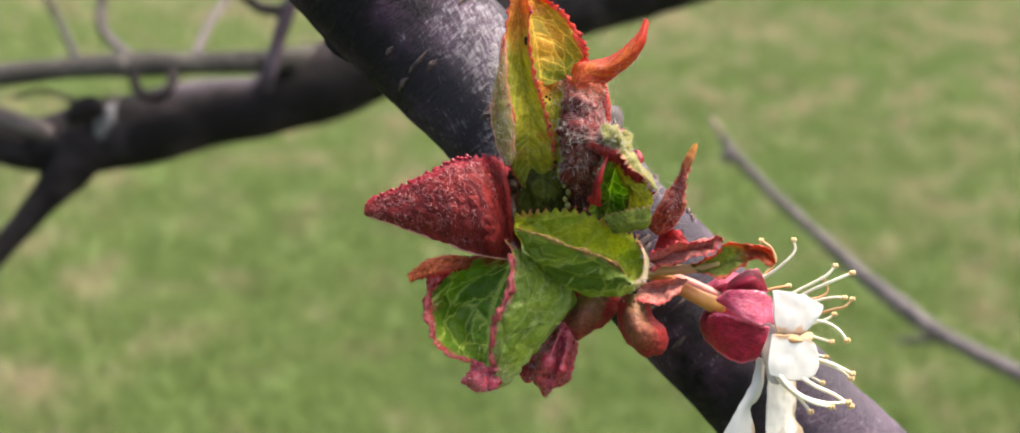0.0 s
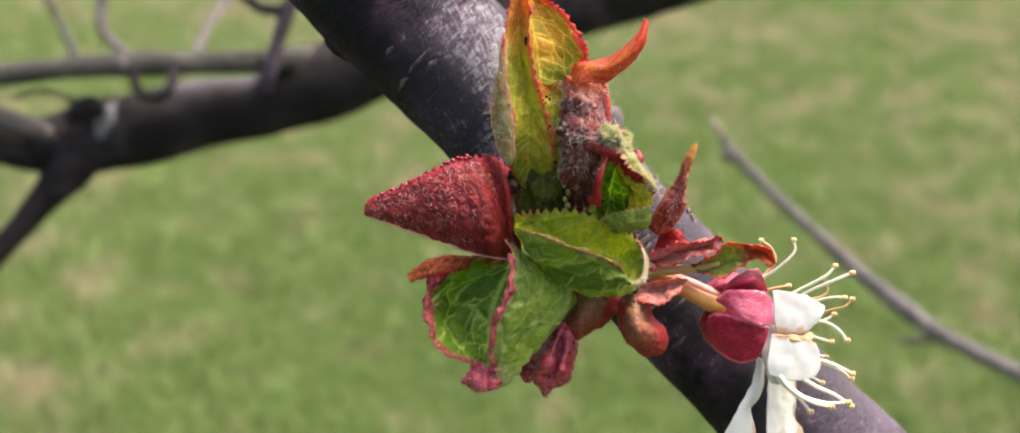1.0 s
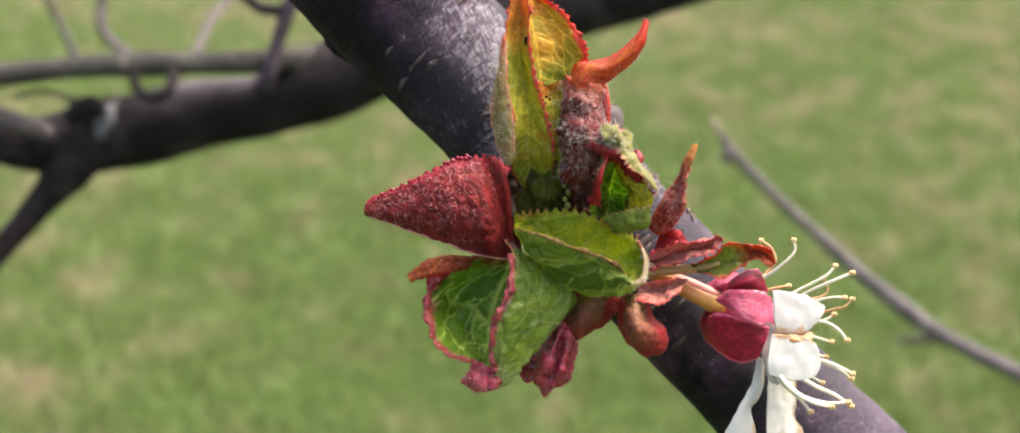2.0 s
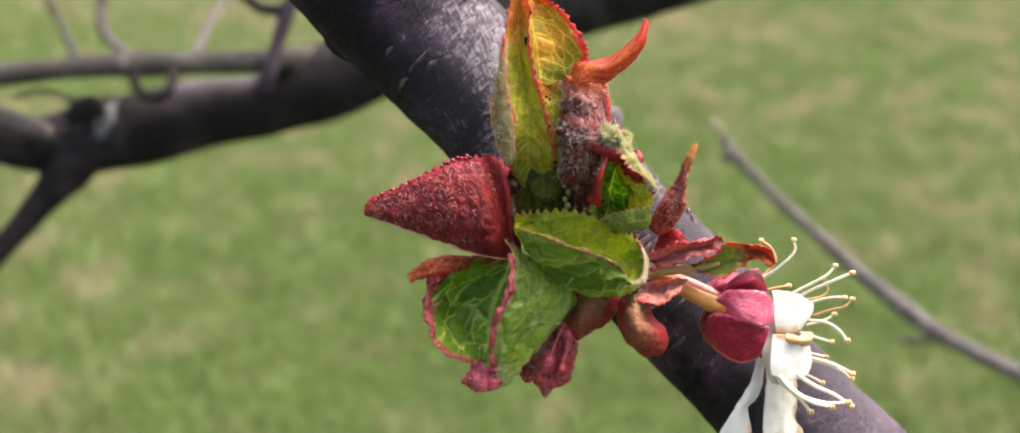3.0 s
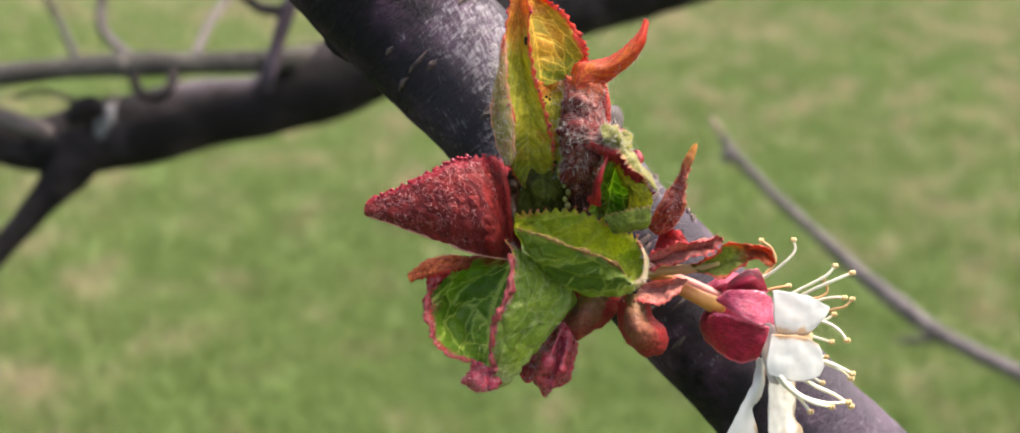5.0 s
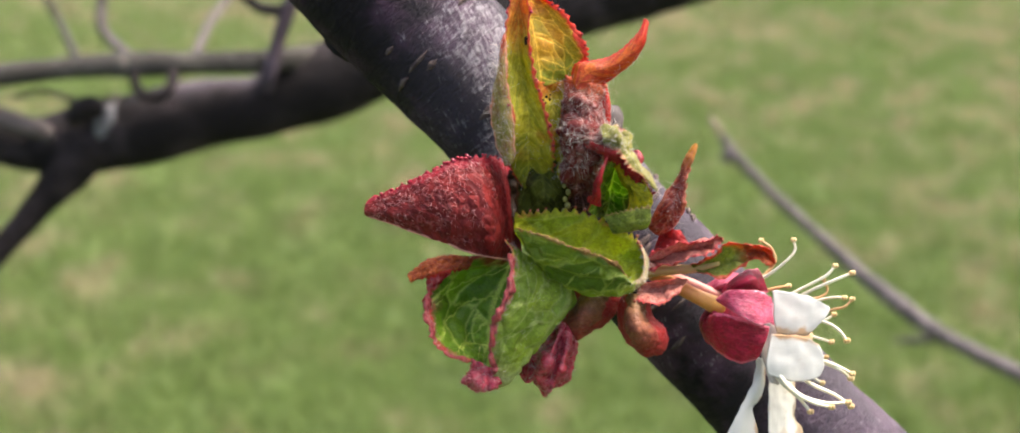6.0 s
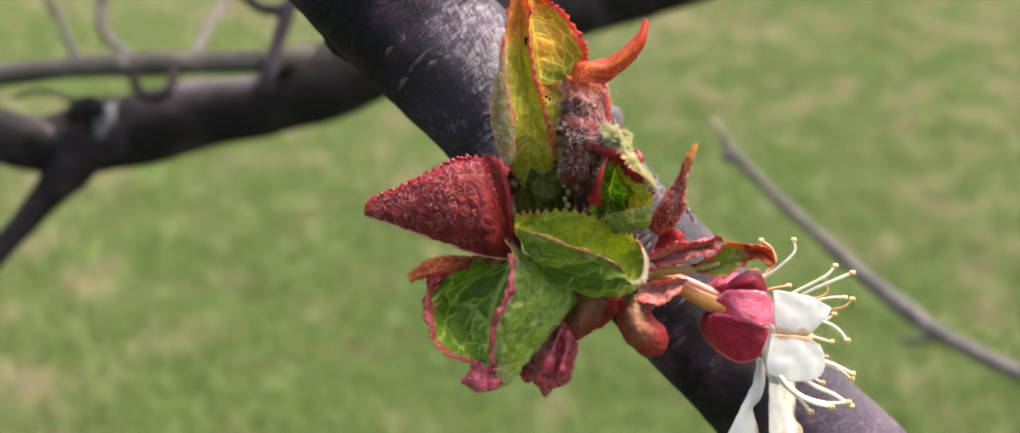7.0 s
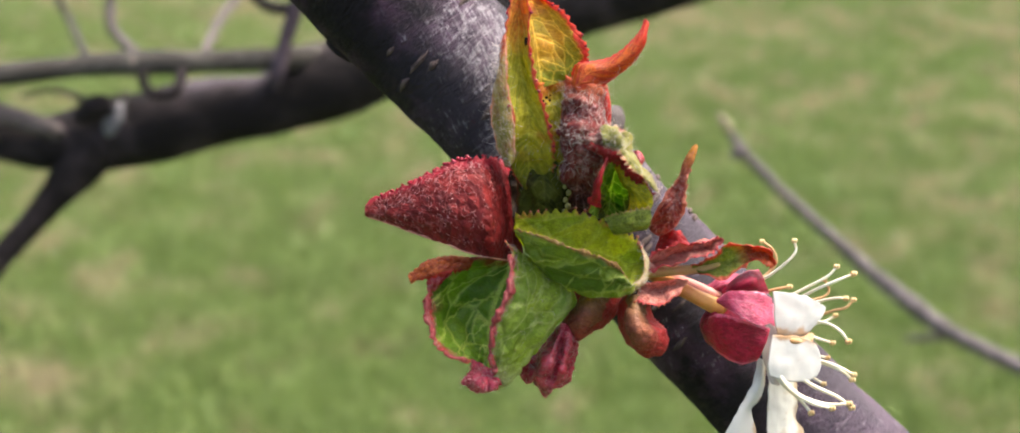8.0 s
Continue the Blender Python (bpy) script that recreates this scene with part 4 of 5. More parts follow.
    # added sheet whose dark colour stands in for shade behind the blade's foot
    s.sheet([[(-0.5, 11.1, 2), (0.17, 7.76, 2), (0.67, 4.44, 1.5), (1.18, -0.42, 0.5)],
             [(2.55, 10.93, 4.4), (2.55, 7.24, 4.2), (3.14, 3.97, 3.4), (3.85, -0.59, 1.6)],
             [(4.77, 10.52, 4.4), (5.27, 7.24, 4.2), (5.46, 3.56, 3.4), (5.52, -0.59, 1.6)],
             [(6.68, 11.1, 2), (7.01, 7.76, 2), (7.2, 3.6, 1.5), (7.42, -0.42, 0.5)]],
            SHADED_FOOT, 60, 40, 0.5, 0.24, (0, 0), 0.2, 0.2, 0.5, 6.0, 4.6, 0.4, (0.22, 2.6))
    for at, r, stretch in (((2.0, 21.72, 8.0), 0.45, (0.6, 1.3, 0.15)),
                           ((4.5, 14.79, 7.9), 0.22, (1, 0.8, 0.4)),
                           ((4.1, 14.38, 7.9), 0.16, (1, 1, 0.4)),
                           ((4.9, 14.46, 7.9), 0.18, (0.8, 1.1, 0.4)),
                           ((4.42, 14.06, 7.9), 0.13, (1, 1, 0.4)),
                           ((4.98, 15.03, 7.9), 0.12, (1, 1, 0.4))):
        s.bead(at, r, SPECK, stretch, 6, 9)
    s.tube([(3.19, 3.78, 1, 0.67), (3.96, 1.81, -3, 0.78), (5.09, -1.05, -6, 0.88), (5.86, -4.17, -8, 0.89)], SPUR_BARK, 20, 12, 0.15, 4.0, 0.5)
    leaf = s.link("leaf", t, "tall yellow-green leaf with orange tip and red teeth")
    extras(gl, leaf, "gland_fringe")
    extras(hairs, leaf, "hairs")

    # rolled leaf with an orange horn
    s, hairs = Shape(), Shape()
    p, n = s.sheet([[(7.6, 17.7, 7), (8.35, 18.95, 8), (10.92, 19.27, 8), (13.73, 20.48, 8), (15.74, 22.57, 8), (16.62, 24.49, 8)],
                    [(8.07, 15.82, 8.8), (9.65, 17.63, 9), (12.05, 18.27, 9), (14.36, 19.63, 9), (16.04, 21.78, 9), (16.91, 24.2, 8.3)],
                    [(9.32, 13.49, 8), (11.32, 15.98, 8), (13.01, 17.27, 8), (14.94, 18.87, 8), (16.46, 20.96, 8), (17.11, 23.69, 8)]],
                   HORN_LEAF, 90, 28, 0.5, 0.34, (16, 0), 0.22, 0.0, 0.14, 8.0, 5.0, 0.18, (0.04, 1.6))
    fuzz_on(hairs, p, n, 90, 0.8, (0, 0.75, 0.85, 1), 0.014, 0.6)
    p, n = s.sheet([[(7.25, 18.21, 4), (6.76, 14.67, 4), (6.43, 10.55, 4), (6.18, 6.93, 2), (6.46, 3.66, -1), (6.89, -0.26, -3)],
                    [(8.03, 16.7, 8), (8, 13.85, 8.5), (7.66, 10.21, 9), (7.44, 6.87, 7), (7.56, 3.61, 1), (7.7, -0.26, -2)],
                    [(10.25, 16.25, 8.5), (10.21, 13.8, 9), (10.18, 10.18, 9.5), (9.75, 7.01, 7.5), (9.41, 3.61, 1), (9.24, -0.26, -2)],
                    [(12.03, 16.73, 4), (12.03, 14.26, 4), (12.61, 11.3, 5), (12.28, 7.94, 5), (11.42, 3.61, 1), (11.06, -0.26, -1)]],
                   ROLLED_LEAF, 90, 44, 0.5, 0.3, (0, 0), 0.2, 0.2, 0.8, 8.0, 6.0, 0.2, (0.3, 1.6))
    fuzz_on(hairs, p, n, 1000, 1.5, (0, 0.7, 0, 1), 0.014, 0.85)
    p, n = s.sheet([[(6.54, 11.57, 9), (8, 10.86, 10), (10.11, 10.19, 10.5), (12.13, 11.09, 9), (14.16, 10.82, 6)],
                    [(6.93, 10.3, 9.8), (8.44, 9.75, 10.5), (10.21, 9.33, 10.9), (12.24, 10.0, 10.2), (14.87, 9.62, 7)],
                    [(7.93, 9.26, 9.4), (9.13, 8.82, 10), (10.51, 8.4, 10.3), (12.68, 8.68, 9.4), (14.84, 8.35, 6.5)]],
                   ROLLED_PINK, 70, 22, 0.5, 0.22, (0, 14), 0.35, 0.1, 0.4, 6.0, 7.0, 0.3, (0.2, 1.6))
    fuzz_on(hairs, p, n, 260, 0.8, (0, 0.6, 0, 1), 0.016, 0.7)
    p, n = s.sheet([[(10.94, 10.78, 10), (12.76, 11.25, 10), (14.79, 10.43, 7)],
                    [(11.12, 9.47, 11.8), (12.88, 9.66, 11.4), (15.06, 9.18, 7.6)],
                    [(11.51, 8.28, 10.8), (13.14, 8.07, 10.2), (14.95, 7.68, 7)]],
                   FELT_LEAF, 60, 30, 0.5, 0.2, (0, 8), 0.3, 0.0, 0.9, 5.0, 7.5, 0.5, (0.15, 1.4))
    fuzz_on(hairs, p, n, 300, 0.8, (0, 1, 0, 1), 0.018, 0.75)
    s.tube([(11.14, 17.44, 5, 0.49), (11.75, 15.35, 5.5, 0.65), (12, 13.14, 5.5, 0.65), (11.96, 10.73, 5, 0.57)], CURL_LEAF, 20, 12, 0.12, 3.0, 0.5)
    leaf = s.link("leaf", t, "rolled hairy red leaf ending in an orange horn")
    extras(hairs, leaf, "hairs")

    # hollow leaf with red-toothed opening
    s, hairs, gl = Shape(), Shape(), Shape()
    p, n = s.sheet([[(13.08, 8.38, 9), (11.25, 5.94, 10), (10.22, 3.41, 10), (9.56, 0.72, 8)],
                    [(13.46, 7.54, 6.5), (12.16, 4.77, 4.5), (11.85, 2.75, 2), (11.12, -0.17, 3)],
                    [(13.87, 7.14, 6.5), (14.34, 4.78, 4), (14.4, 2.34, 1.5), (14.1, -0.41, 3)],
                    [(13.45, 8.4, 8.5), (14.68, 5.5, 9), (16.59, 4.39, 9), (17.67, 2.65, 8)]],
                   CRIMSON_RIM_LEAF, 70, 40, 0.45, 0.24, (0, 13), 0.45, 0.25, 0.25, 6.0, 8.0, 0.1, (0.2, 2.0))
    glands_on(gl, p, -1, 13, 0.26, GLAND)
    s.sheet([[(12.08, 8.18, 9.6), (11.13, 6.16, 10.6), (10.35, 3.79, 10.4), (9.51, 1.68, 8.8)],
             [(12.2, 8.08, 10), (11.34, 5.98, 11), (10.63, 3.62, 11), (10.21, 1.36, 9)],
             [(12.43, 7.97, 9.2), (11.65, 5.86, 10), (11.1, 3.41, 10), (11.05, 1.2, 8.4)]],
            SCARLET_LEAF, 60, 16, 0.5, 0.22, (7, 0), 0.25, 0.0, 0.5, 6.0, 8.5, 0.5)
    p, n = s.sheet([[(13.2, 8.22, 10.4), (14.68, 6.08, 10.6), (16.12, 4.9, 10.4), (17.45, 3.43, 9.2)],
                    [(13.83, 8.5, 9.6), (15.47, 6.27, 9.8), (16.93, 4.69, 9.6), (17.92, 3.2, 8.6)],
                    [(14.53, 8.85, 6.4), (16.31, 6.57, 6.4), (17.77, 4.71, 6.4), (18.42, 3.16, 6.4)]],
                   FELT_LEAF, 110, 20, 0.5, 0.2, (10, 0), 0.75, 0.0, 0.35, 5.0, 9.0, 0.35, (0.12, 1.4))
    s.sheet([[(9.56, 8.62, 10.4), (11.98, 7.14, 9.8), (13.45, 6.44, 9.4), (15.28, 4.54, 9.4), (16.98, 3.36, 8.4)],
             [(9.6, 8.9, 11), (12.08, 7.66, 10.6), (13.7, 7.13, 10.1), (15.53, 5.15, 10), (17.07, 3.91, 9)],
             [(9.77, 9.22, 10.8), (12.31, 8.21, 10.6), (14.03, 7.69, 10), (15.87, 5.63, 9.8), (17.25, 4.23, 8.8)]],
            SCARLET_LEAF, 120, 16, 0.5, 0.2, (12, 0), 0.5, 0.0, 0.4, 5.0, 9.2, 0.3, (0.06, 1.2))
    s.sheet([[(13.38, 7.88, 9.3), (14.55, 5.57, 9.5), (16.46, 4.13, 9.5), (17.61, 2.48, 8.5)],
             [(13.07, 7.14, 8.2), (14.19, 4.57, 8.3), (15.86, 2.96, 8.4), (17.35, 1.2, 8)],
             [(12.97, 6.56, 6.6), (13.88, 4.3, 6.4), (14.75, 2.67, 6.6), (14.61, -0.24, 6.4)]],
            WALL_LEAF, 50, 20, 0.5, 0.2, (0, 0), 0.2, 0.15, 0.25, 5.0, 9.5, 0.1, (0.12, 1.6))
    fuzz_on(hairs, p, n, 220, 0.8, (0, 1, 0.2, 1), 0.016, 0.7)
    p, n = s.sheet([[(11.8, 0.08, 7), (14.26, 0.56, 8.4), (17.35, 1.2, 8)],
                    [(12.27, -0.97, 7.2), (14.29, -0.64, 8), (17.39, -0.4, 7.6)],
                    [(12.82, -2.03, 6.4), (14.71, -1.94, 7), (16.86, -1.54, 6.6)]],
                   DULL_LEAF, 60, 22, 0.5, 0.22, (9, 0), 0.35, 0.0, 0.3, 5.0, 10.0, 0.2, (0.15, 1.8))
    leaf = s.link("leaf", t, "hollow green leaf with red-toothed margin and felted outside")
    extras(gl, leaf, "gland_fringe")
    extras(hairs, leaf, "hairs")

    # scrap of a purple leaf behind the felted edge, and swollen beads in the heart of the cluster
    s = Shape()
    s.sheet([[(15.59, 8.38, 3), (15.76, 7.55, 3), (16.09, 6.55, 3)],
             [(16.07, 8.41, 4), (16.2, 7.48, 4.4), (16.4, 6.59, 4)],
             [(16.76, 8.05, 3), (16.92, 7.38, 3), (16.76, 6.72, 3)]],
            WINE_LEAF, 20, 12, 0.5, 0.2, (0, 0), 0.2, 0.0, 0.3, 4.0, 33.0, 0.3)
    s.link("leaf", t, "purple scrap of a leaf")
    for x, y, r in ((-6.9, 4.7, 0.4), (-7.2, 3.9, 0.32), (-6.7, 3.1, 0.42), (-7.1, 2.2, 0.36), (-6.8, 1.4, 0.44), (-7.3, 0.8, 0.3)):
        s = Shape()
        s.bead((x + 14.1, y, 3.4), r, BEAD, (0.9, 1.1, 0.9), 7, 9)
        s.link("bead", t, "tiny yellow-green bead")

    # brown horn
    s, hairs, gl = Shape(), Shape(), Shape()
    p, n = s.sheet([[(22.65, 8.91, 8), (21.44, 6.75, 8), (20.51, 4.58, 7.8), (19.16, 2.82, 7.6), (18.43, 1.37, 7), (17.64, -0.99, 4)],
                    [(22.91, 8.97, 8.4), (21.89, 6.66, 8.2), (21.1, 4.27, 7.6), (20.42, 2.18, 7.2), (19.94, 0.08, 6.6), (18.74, -2.22, 4.4)],
                    [(23.29, 8.67, 8), (22.33, 6.5, 8), (21.73, 4.57, 8.2), (21.49, 2.65, 8.2), (21.5, 0.89, 7.6), (20.61, -1.24, 4)]],
                   BROWN_LEAF, 90, 30, 0.5, 0.4, (0, 9), 0.3, 0.0, 0.3, 7.0, 11.0, 0.2, (0.1, 1.2))
    curls_on(hairs, p, n, 50, 0.4, (0.4, 1, 0, 1), 0.03)
    fuzz_on(hairs, p, n, 120, 0.9, (0.3, 1, 0, 1), 0.014, 0.7)
    glands_on(gl, p, -1, 14, 0.2, AMBER_GLAND)
    leaf = s.link("leaf", t, "brown hairy leaf drawn out to an ochre point")
    extras(gl, leaf, "gland_fringe")
    extras(hairs, leaf, "hairs")

    # cupped green leaf in front
    s, hairs, gl = Shape(), Shape(), Shape()
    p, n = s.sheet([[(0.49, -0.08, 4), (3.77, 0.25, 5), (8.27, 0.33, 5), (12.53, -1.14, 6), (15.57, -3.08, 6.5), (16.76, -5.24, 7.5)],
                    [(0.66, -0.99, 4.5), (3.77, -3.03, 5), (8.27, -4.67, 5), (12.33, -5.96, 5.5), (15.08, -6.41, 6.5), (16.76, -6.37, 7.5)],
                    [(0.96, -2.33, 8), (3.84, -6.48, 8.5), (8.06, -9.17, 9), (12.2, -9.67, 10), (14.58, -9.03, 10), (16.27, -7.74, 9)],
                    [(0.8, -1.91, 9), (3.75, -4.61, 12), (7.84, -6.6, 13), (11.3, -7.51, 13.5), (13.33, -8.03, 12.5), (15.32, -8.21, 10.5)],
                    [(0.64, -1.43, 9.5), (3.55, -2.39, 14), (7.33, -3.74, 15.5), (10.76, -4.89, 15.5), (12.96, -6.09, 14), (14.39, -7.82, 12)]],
                   GREEN_LEAF, 130, 61, 0.5, 0.26, (19, 19), (0.75, 0.32), 0.3, 0.2, 7.0, 12.0, 0.12, (0.3, 2.8), SHADED_UNDERSIDE)
    glands_on(gl, p, 0, 19, 0.3, AMBER_GLAND)
    s.hem(p, -1, FRAYED_EDGE, 0.24, 0.04, 0.97, 12.0, 0.06)
    glands_on(gl, p, -1, 12, 0.18, AMBER_GLAND)
    fuzz_on(hairs, p, n, 60, 0.6, (0.9, 1, 0, 1), 0.016, 0.6)
    fuzz_on(hairs, p, n, 120, 0.7, (0, 1, 0.48, 0.62), 0.014, 0.6)
    p, n = s.sheet([[(15.82, -3.25, 6.4), (16.5, -5.05, 8.4), (16.11, -7.22, 9.8), (13.97, -8.87, 11.4)],
                    [(16.09, -3.33, 6.2), (16.86, -5.14, 8), (16.47, -7.4, 9.4), (14.17, -9.21, 11)],
                    [(16.31, -3.67, 5.6), (17.14, -5.42, 7), (16.74, -7.77, 8.4), (13.79, -9.67, 10)]],
                   RIM_FELT, 90, 12, 0.5, 0.16, (0, 0), 0.3, 0.0, 0.2, 5.0, 13.0, 0.25, (0.1, 1.0))
    fuzz_on(hairs, p, n, 220, 0.6, (0, 1, 0, 1), 0.016, 0.75)
    leaf = s.link("leaf", t, "cupped bright green leaf with brown-tipped teeth")
    extras(gl, leaf, "gland_fringe")
    extras(hairs, leaf, "hairs")

    # lower green leaf folded over itself
    s, hairs, gl = Shape(), Shape(), Shape()
    p, n = s.sheet([[(-3.84, -5.09, 2), (-7.94, -6.2, 3.5), (-10.15, -9.42, 5), (-10.09, -13.75, 6), (-8.41, -16.49, 7), (-5.14, -18.07, 8)],
                    [(-1.01, -5.29, 1), (-4.13, -7.33, 0.5), (-6.07, -10.7, 0.5), (-6.05, -14.45, 1), (-4.67, -16.86, 2), (-3.46, -18.71, 4)],
                    [(1.34, -5.21, 1), (2.18, -8.12, 1.5), (1.34, -11.47, 1.5), (0.08, -14.78, 2), (-0.99, -17.53, 3.5), (-1.97, -19.57, 5)]],
                   CRIMSON_RIM_LEAF, 110, 46, 0.8, 0.24, (17, 0), 0.5, 0.15, 0.2, 6.0, 14.0, 0.5, (0.4, 2.6))
    s.hem(p, 0, HEM, 0.75, 0.16, 1.0, 3.0)
    glands_on(gl, p, 0, 24, 0.17, GLAND, 0.15, 0.99)
    curls_on(hairs, p, n, 130, 0.34, (0.15, 1, 0, 0.06), 0.028)
    p, n = s.sheet([[(1.34, -5.2, 1.2), (2.34, -8.11, 1.7), (1.51, -11.46, 1.7), (0.25, -14.76, 2.2), (-0.83, -17.51, 3.7), (-1.8, -19.57, 5)],
                    [(4.39, -5.61, 6), (8.08, -9.78, 7), (5.54, -13.41, 8), (2.57, -17.27, 8), (0.16, -19.84, 8), (-3.07, -21.83, 7)],
                    [(1.28, -4.39, 9), (3.46, -8.42, 11), (2.2, -12.32, 11.5), (0.16, -15.85, 11.5), (-0.95, -18.72, 10.5), (-2.88, -21.13, 8.5)],
                    [(-0.64, -2.89, 8), (0.31, -5.27, 11), (-0.23, -9.51, 12.5), (-1.95, -13.01, 12.5), (-2.2, -16.63, 11.5), (-1.59, -19.8, 9.5)]],
                   PALE_RIM_LEAF, 130, 60, 0.45, 0.26, (0, 26), 0.3, 0.25, 0.35, 6.0, 16.0, 0.6, (0.25, 2.8))
    fuzz_on(hairs, p, n, 220, 0.7, (0, 1, 0.35, 1), 0.014, 0.75)
    s.hem(p, -1, HEM, 0.85, 0.2, 1.0, 8.0)
    glands_on(gl, p, -1, 22, 0.15, GLAND)
    curls_on(hairs, p, n, 150, 0.34, (0.05, 1, 0.95, 1), 0.028)
    fuzz_on(hairs, p, n, 160, 0.5, (0, 1, 0.93, 1), 0.014, 0.75)
    p, n = s.sheet([[(-4.53, -18.03, 7), (-5.14, -19.03, 8), (-5.64, -20.38, 7.5)],
                    [(-3.11, -18.11, 9), (-3.63, -19.35, 10.5), (-4.8, -21.05, 8.5)],
                    [(-1.44, -19.31, 9), (-1.9, -20.53, 10), (-3.94, -21.68, 8)]],
                   WINE_LEAF, 80, 60, 0.5, 0.3, (7, 7), 0.5, 0.2, 1.2, 4.0, 18.0, 0.5, (0.2, 1.3))
    curls_on(hairs, p, n, 60, 0.34, (0, 1, 0, 1), 0.03)
    fuzz_on(hairs, p, n, 90, 0.7, (0, 1, 0, 1), 0.016, 0.75)
    leaf = s.link("leaf", t, "green leaf folded over itself with crimson crinkled margin")
    extras(gl, leaf, "gland_fringe")
    extras(hairs, leaf, "hairs")

    # small curled tip behind it
    s, gl = Shape(), Shape()
    p, n = s.sheet([[(-4.66, -5.33, 2.5), (-7.75, -5.03, 4), (-10.56, -5.65, 5), (-12.69, -7.45, 5)],
                    [(-5.14, -5.89, 3), (-7.72, -5.91, 4.6), (-10.29, -6.53, 5.5), (-12.67, -7.76, 5.3)],
                    [(-5.72, -6.64, 3), (-7.29, -6.88, 5), (-9.93, -7.4, 6), (-12.45, -8.03, 5)]],
                   CURL_LEAF, 80, 20, 0.5, 0.3, (15, 9), 0.4, 0.15, 0.3, 6.0, 19.0, 0.2, (0.3, 1.0))
    glands_on(gl, p, 0, 14, 0.2, AMBER_GLAND)
    s.tube([(-7.58, -6.84, 4, 0.41), (-9.04, -7.48, 4.5, 0.9), (-9.78, -8.3, 4.5, 0.82), (-9.56, -9.07, 4, 0.33)], WINE_LEAF, 16, 12, 0.2, 1.0, 0.8)
    leaf = s.link("leaf", t, "small curled red-brown leaf tip")
    extras(gl, leaf, "gland_fringe")

    # drooping crimson leaf
    s, hairs = Shape(), Shape()
    p, n = s.sheet([[(5.93, -14.52, 2), (3.64, -16.37, 3.5), (1.81, -18.38, 4), (1.15, -19.53, 4)],
                    [(6.24, -13.79, 4.6), (4.41, -16.42, 5.4), (2.94, -18.87, 5.4), (2.05, -20.94, 4.6)],
                    [(6.51, -13.42, 6), (5.3, -16.3, 8), (4.18, -19.03, 8), (3.1, -20.5, 5.4)],
                    [(6.93, -13.38, 5.6), (6.17, -16.47, 6.4), (5.27, -19.56, 6.4), (4.35, -22.96, 4.8)],
                    [(7.32, -13.51, 6), (6.92, -16.43, 7.6), (6.37, -19.27, 7.4), (5.55, -21.16, 5.4)],
                    [(7.79, -14.02, 4.8), (7.84, -16.66, 5.4), (7.35, -19.03, 5.4), (7.14, -20.94, 4.6)],
                    [(8.32, -15.06, 2.5), (8.41, -16.81, 4), (8.08, -18.71, 4), (7.58, -20.19, 4)]],
                   WINE_LEAF, 120, 84, 0.5, 0.26, (6, 6), 0.4, 0.0, 0.6, 5.0, 20.0, 0.5, (0.16, 1.4))
    curls_on(hairs, p, n, 50, 0.34, (0.1, 1, 0, 1), 0.03)
    fuzz_on(hairs, p, n, 90, 0.8, (0, 1, 0, 1), 0.014, 0.8)
    leaf = s.link("leaf", t, "drooping crimson quilted young leaf")
    extras(hairs, leaf, "hairs")

    # dry bud scale, added to darken the recess at the tall leaf's foot
    s = Shape()
    s.sheet([[(-0.17, 6, 0), (-0.34, 2.81, -1), (0.17, -0.6, -1.5), (1.37, -3.34, -2)],
             [(3.51, 6.42, -2), (3.63, 2.85, -3.4), (3.63, -0.78, -3.4), (3.62, -3.88, -3)],
             [(7.61, 5.49, 0), (8.51, 2.81, -1), (8.19, -0.77, -1.5), (7.02, -3.51, -2)]],
            RECESS_SCALE, 40, 24, 0.5, 0.3, (0, 0), 0.2, 0.1, 0.6, 5.0, 51.0, 0.4, (0.2, 1.6))
    s.link("bud_scale", t, "dry dark brown bud scale added to darken the recess")

    # bud scales
    for rows, seed, words in (
            ([[(8.43, -9.43, 2), (6.88, -12.19, 3), (6.59, -14.18, 4), (7.91, -15.66, 4)],
              [(10.62, -9.33, 6.5), (9.32, -11.81, 8), (8.78, -13.62, 7.5), (8.84, -15.4, 5)],
              [(13.94, -9.87, 3), (13.52, -11.79, 4), (11.7, -13.68, 4), (9.97, -14.92, 4)]], 21.0, "brown-green bud scale with red rim"),
            ([[(14.26, -9.81, 4), (13.51, -12.45, 5), (14.37, -15.43, 5.5), (16.41, -17.14, 5.5)],
              [(14.94, -9.56, 8), (14.53, -12.24, 10.5), (15.32, -14.77, 10.5), (17.52, -17.27, 6.5)],
              [(16.06, -9.72, 8), (16.17, -12.28, 10), (17.28, -14.19, 10), (19.04, -16.84, 6)],
              [(17.31, -10.14, 4), (17.66, -12.45, 6), (19.14, -14.03, 6.5), (19.84, -15.59, 5.5)]], 22.0, "plump red bud scale curved like a claw")):
        s, gl = Shape(), Shape()
        p, n = s.sheet(rows, SCALE_SKIN, 60, 32, 0.5, 0.4, (0, 16), 0.35, 0.0, 0.35, 6.0, seed, 0.2, (0.12, 0.9))
        glands_on(gl, p, -1, 16, 0.16, GLAND)
        leaf = s.link("bud_scale", t, words)
        extras(gl, leaf, "gland_fringe")

    # stipules and small leaves towards the blossom
    s, gl = Shape(), Shape()
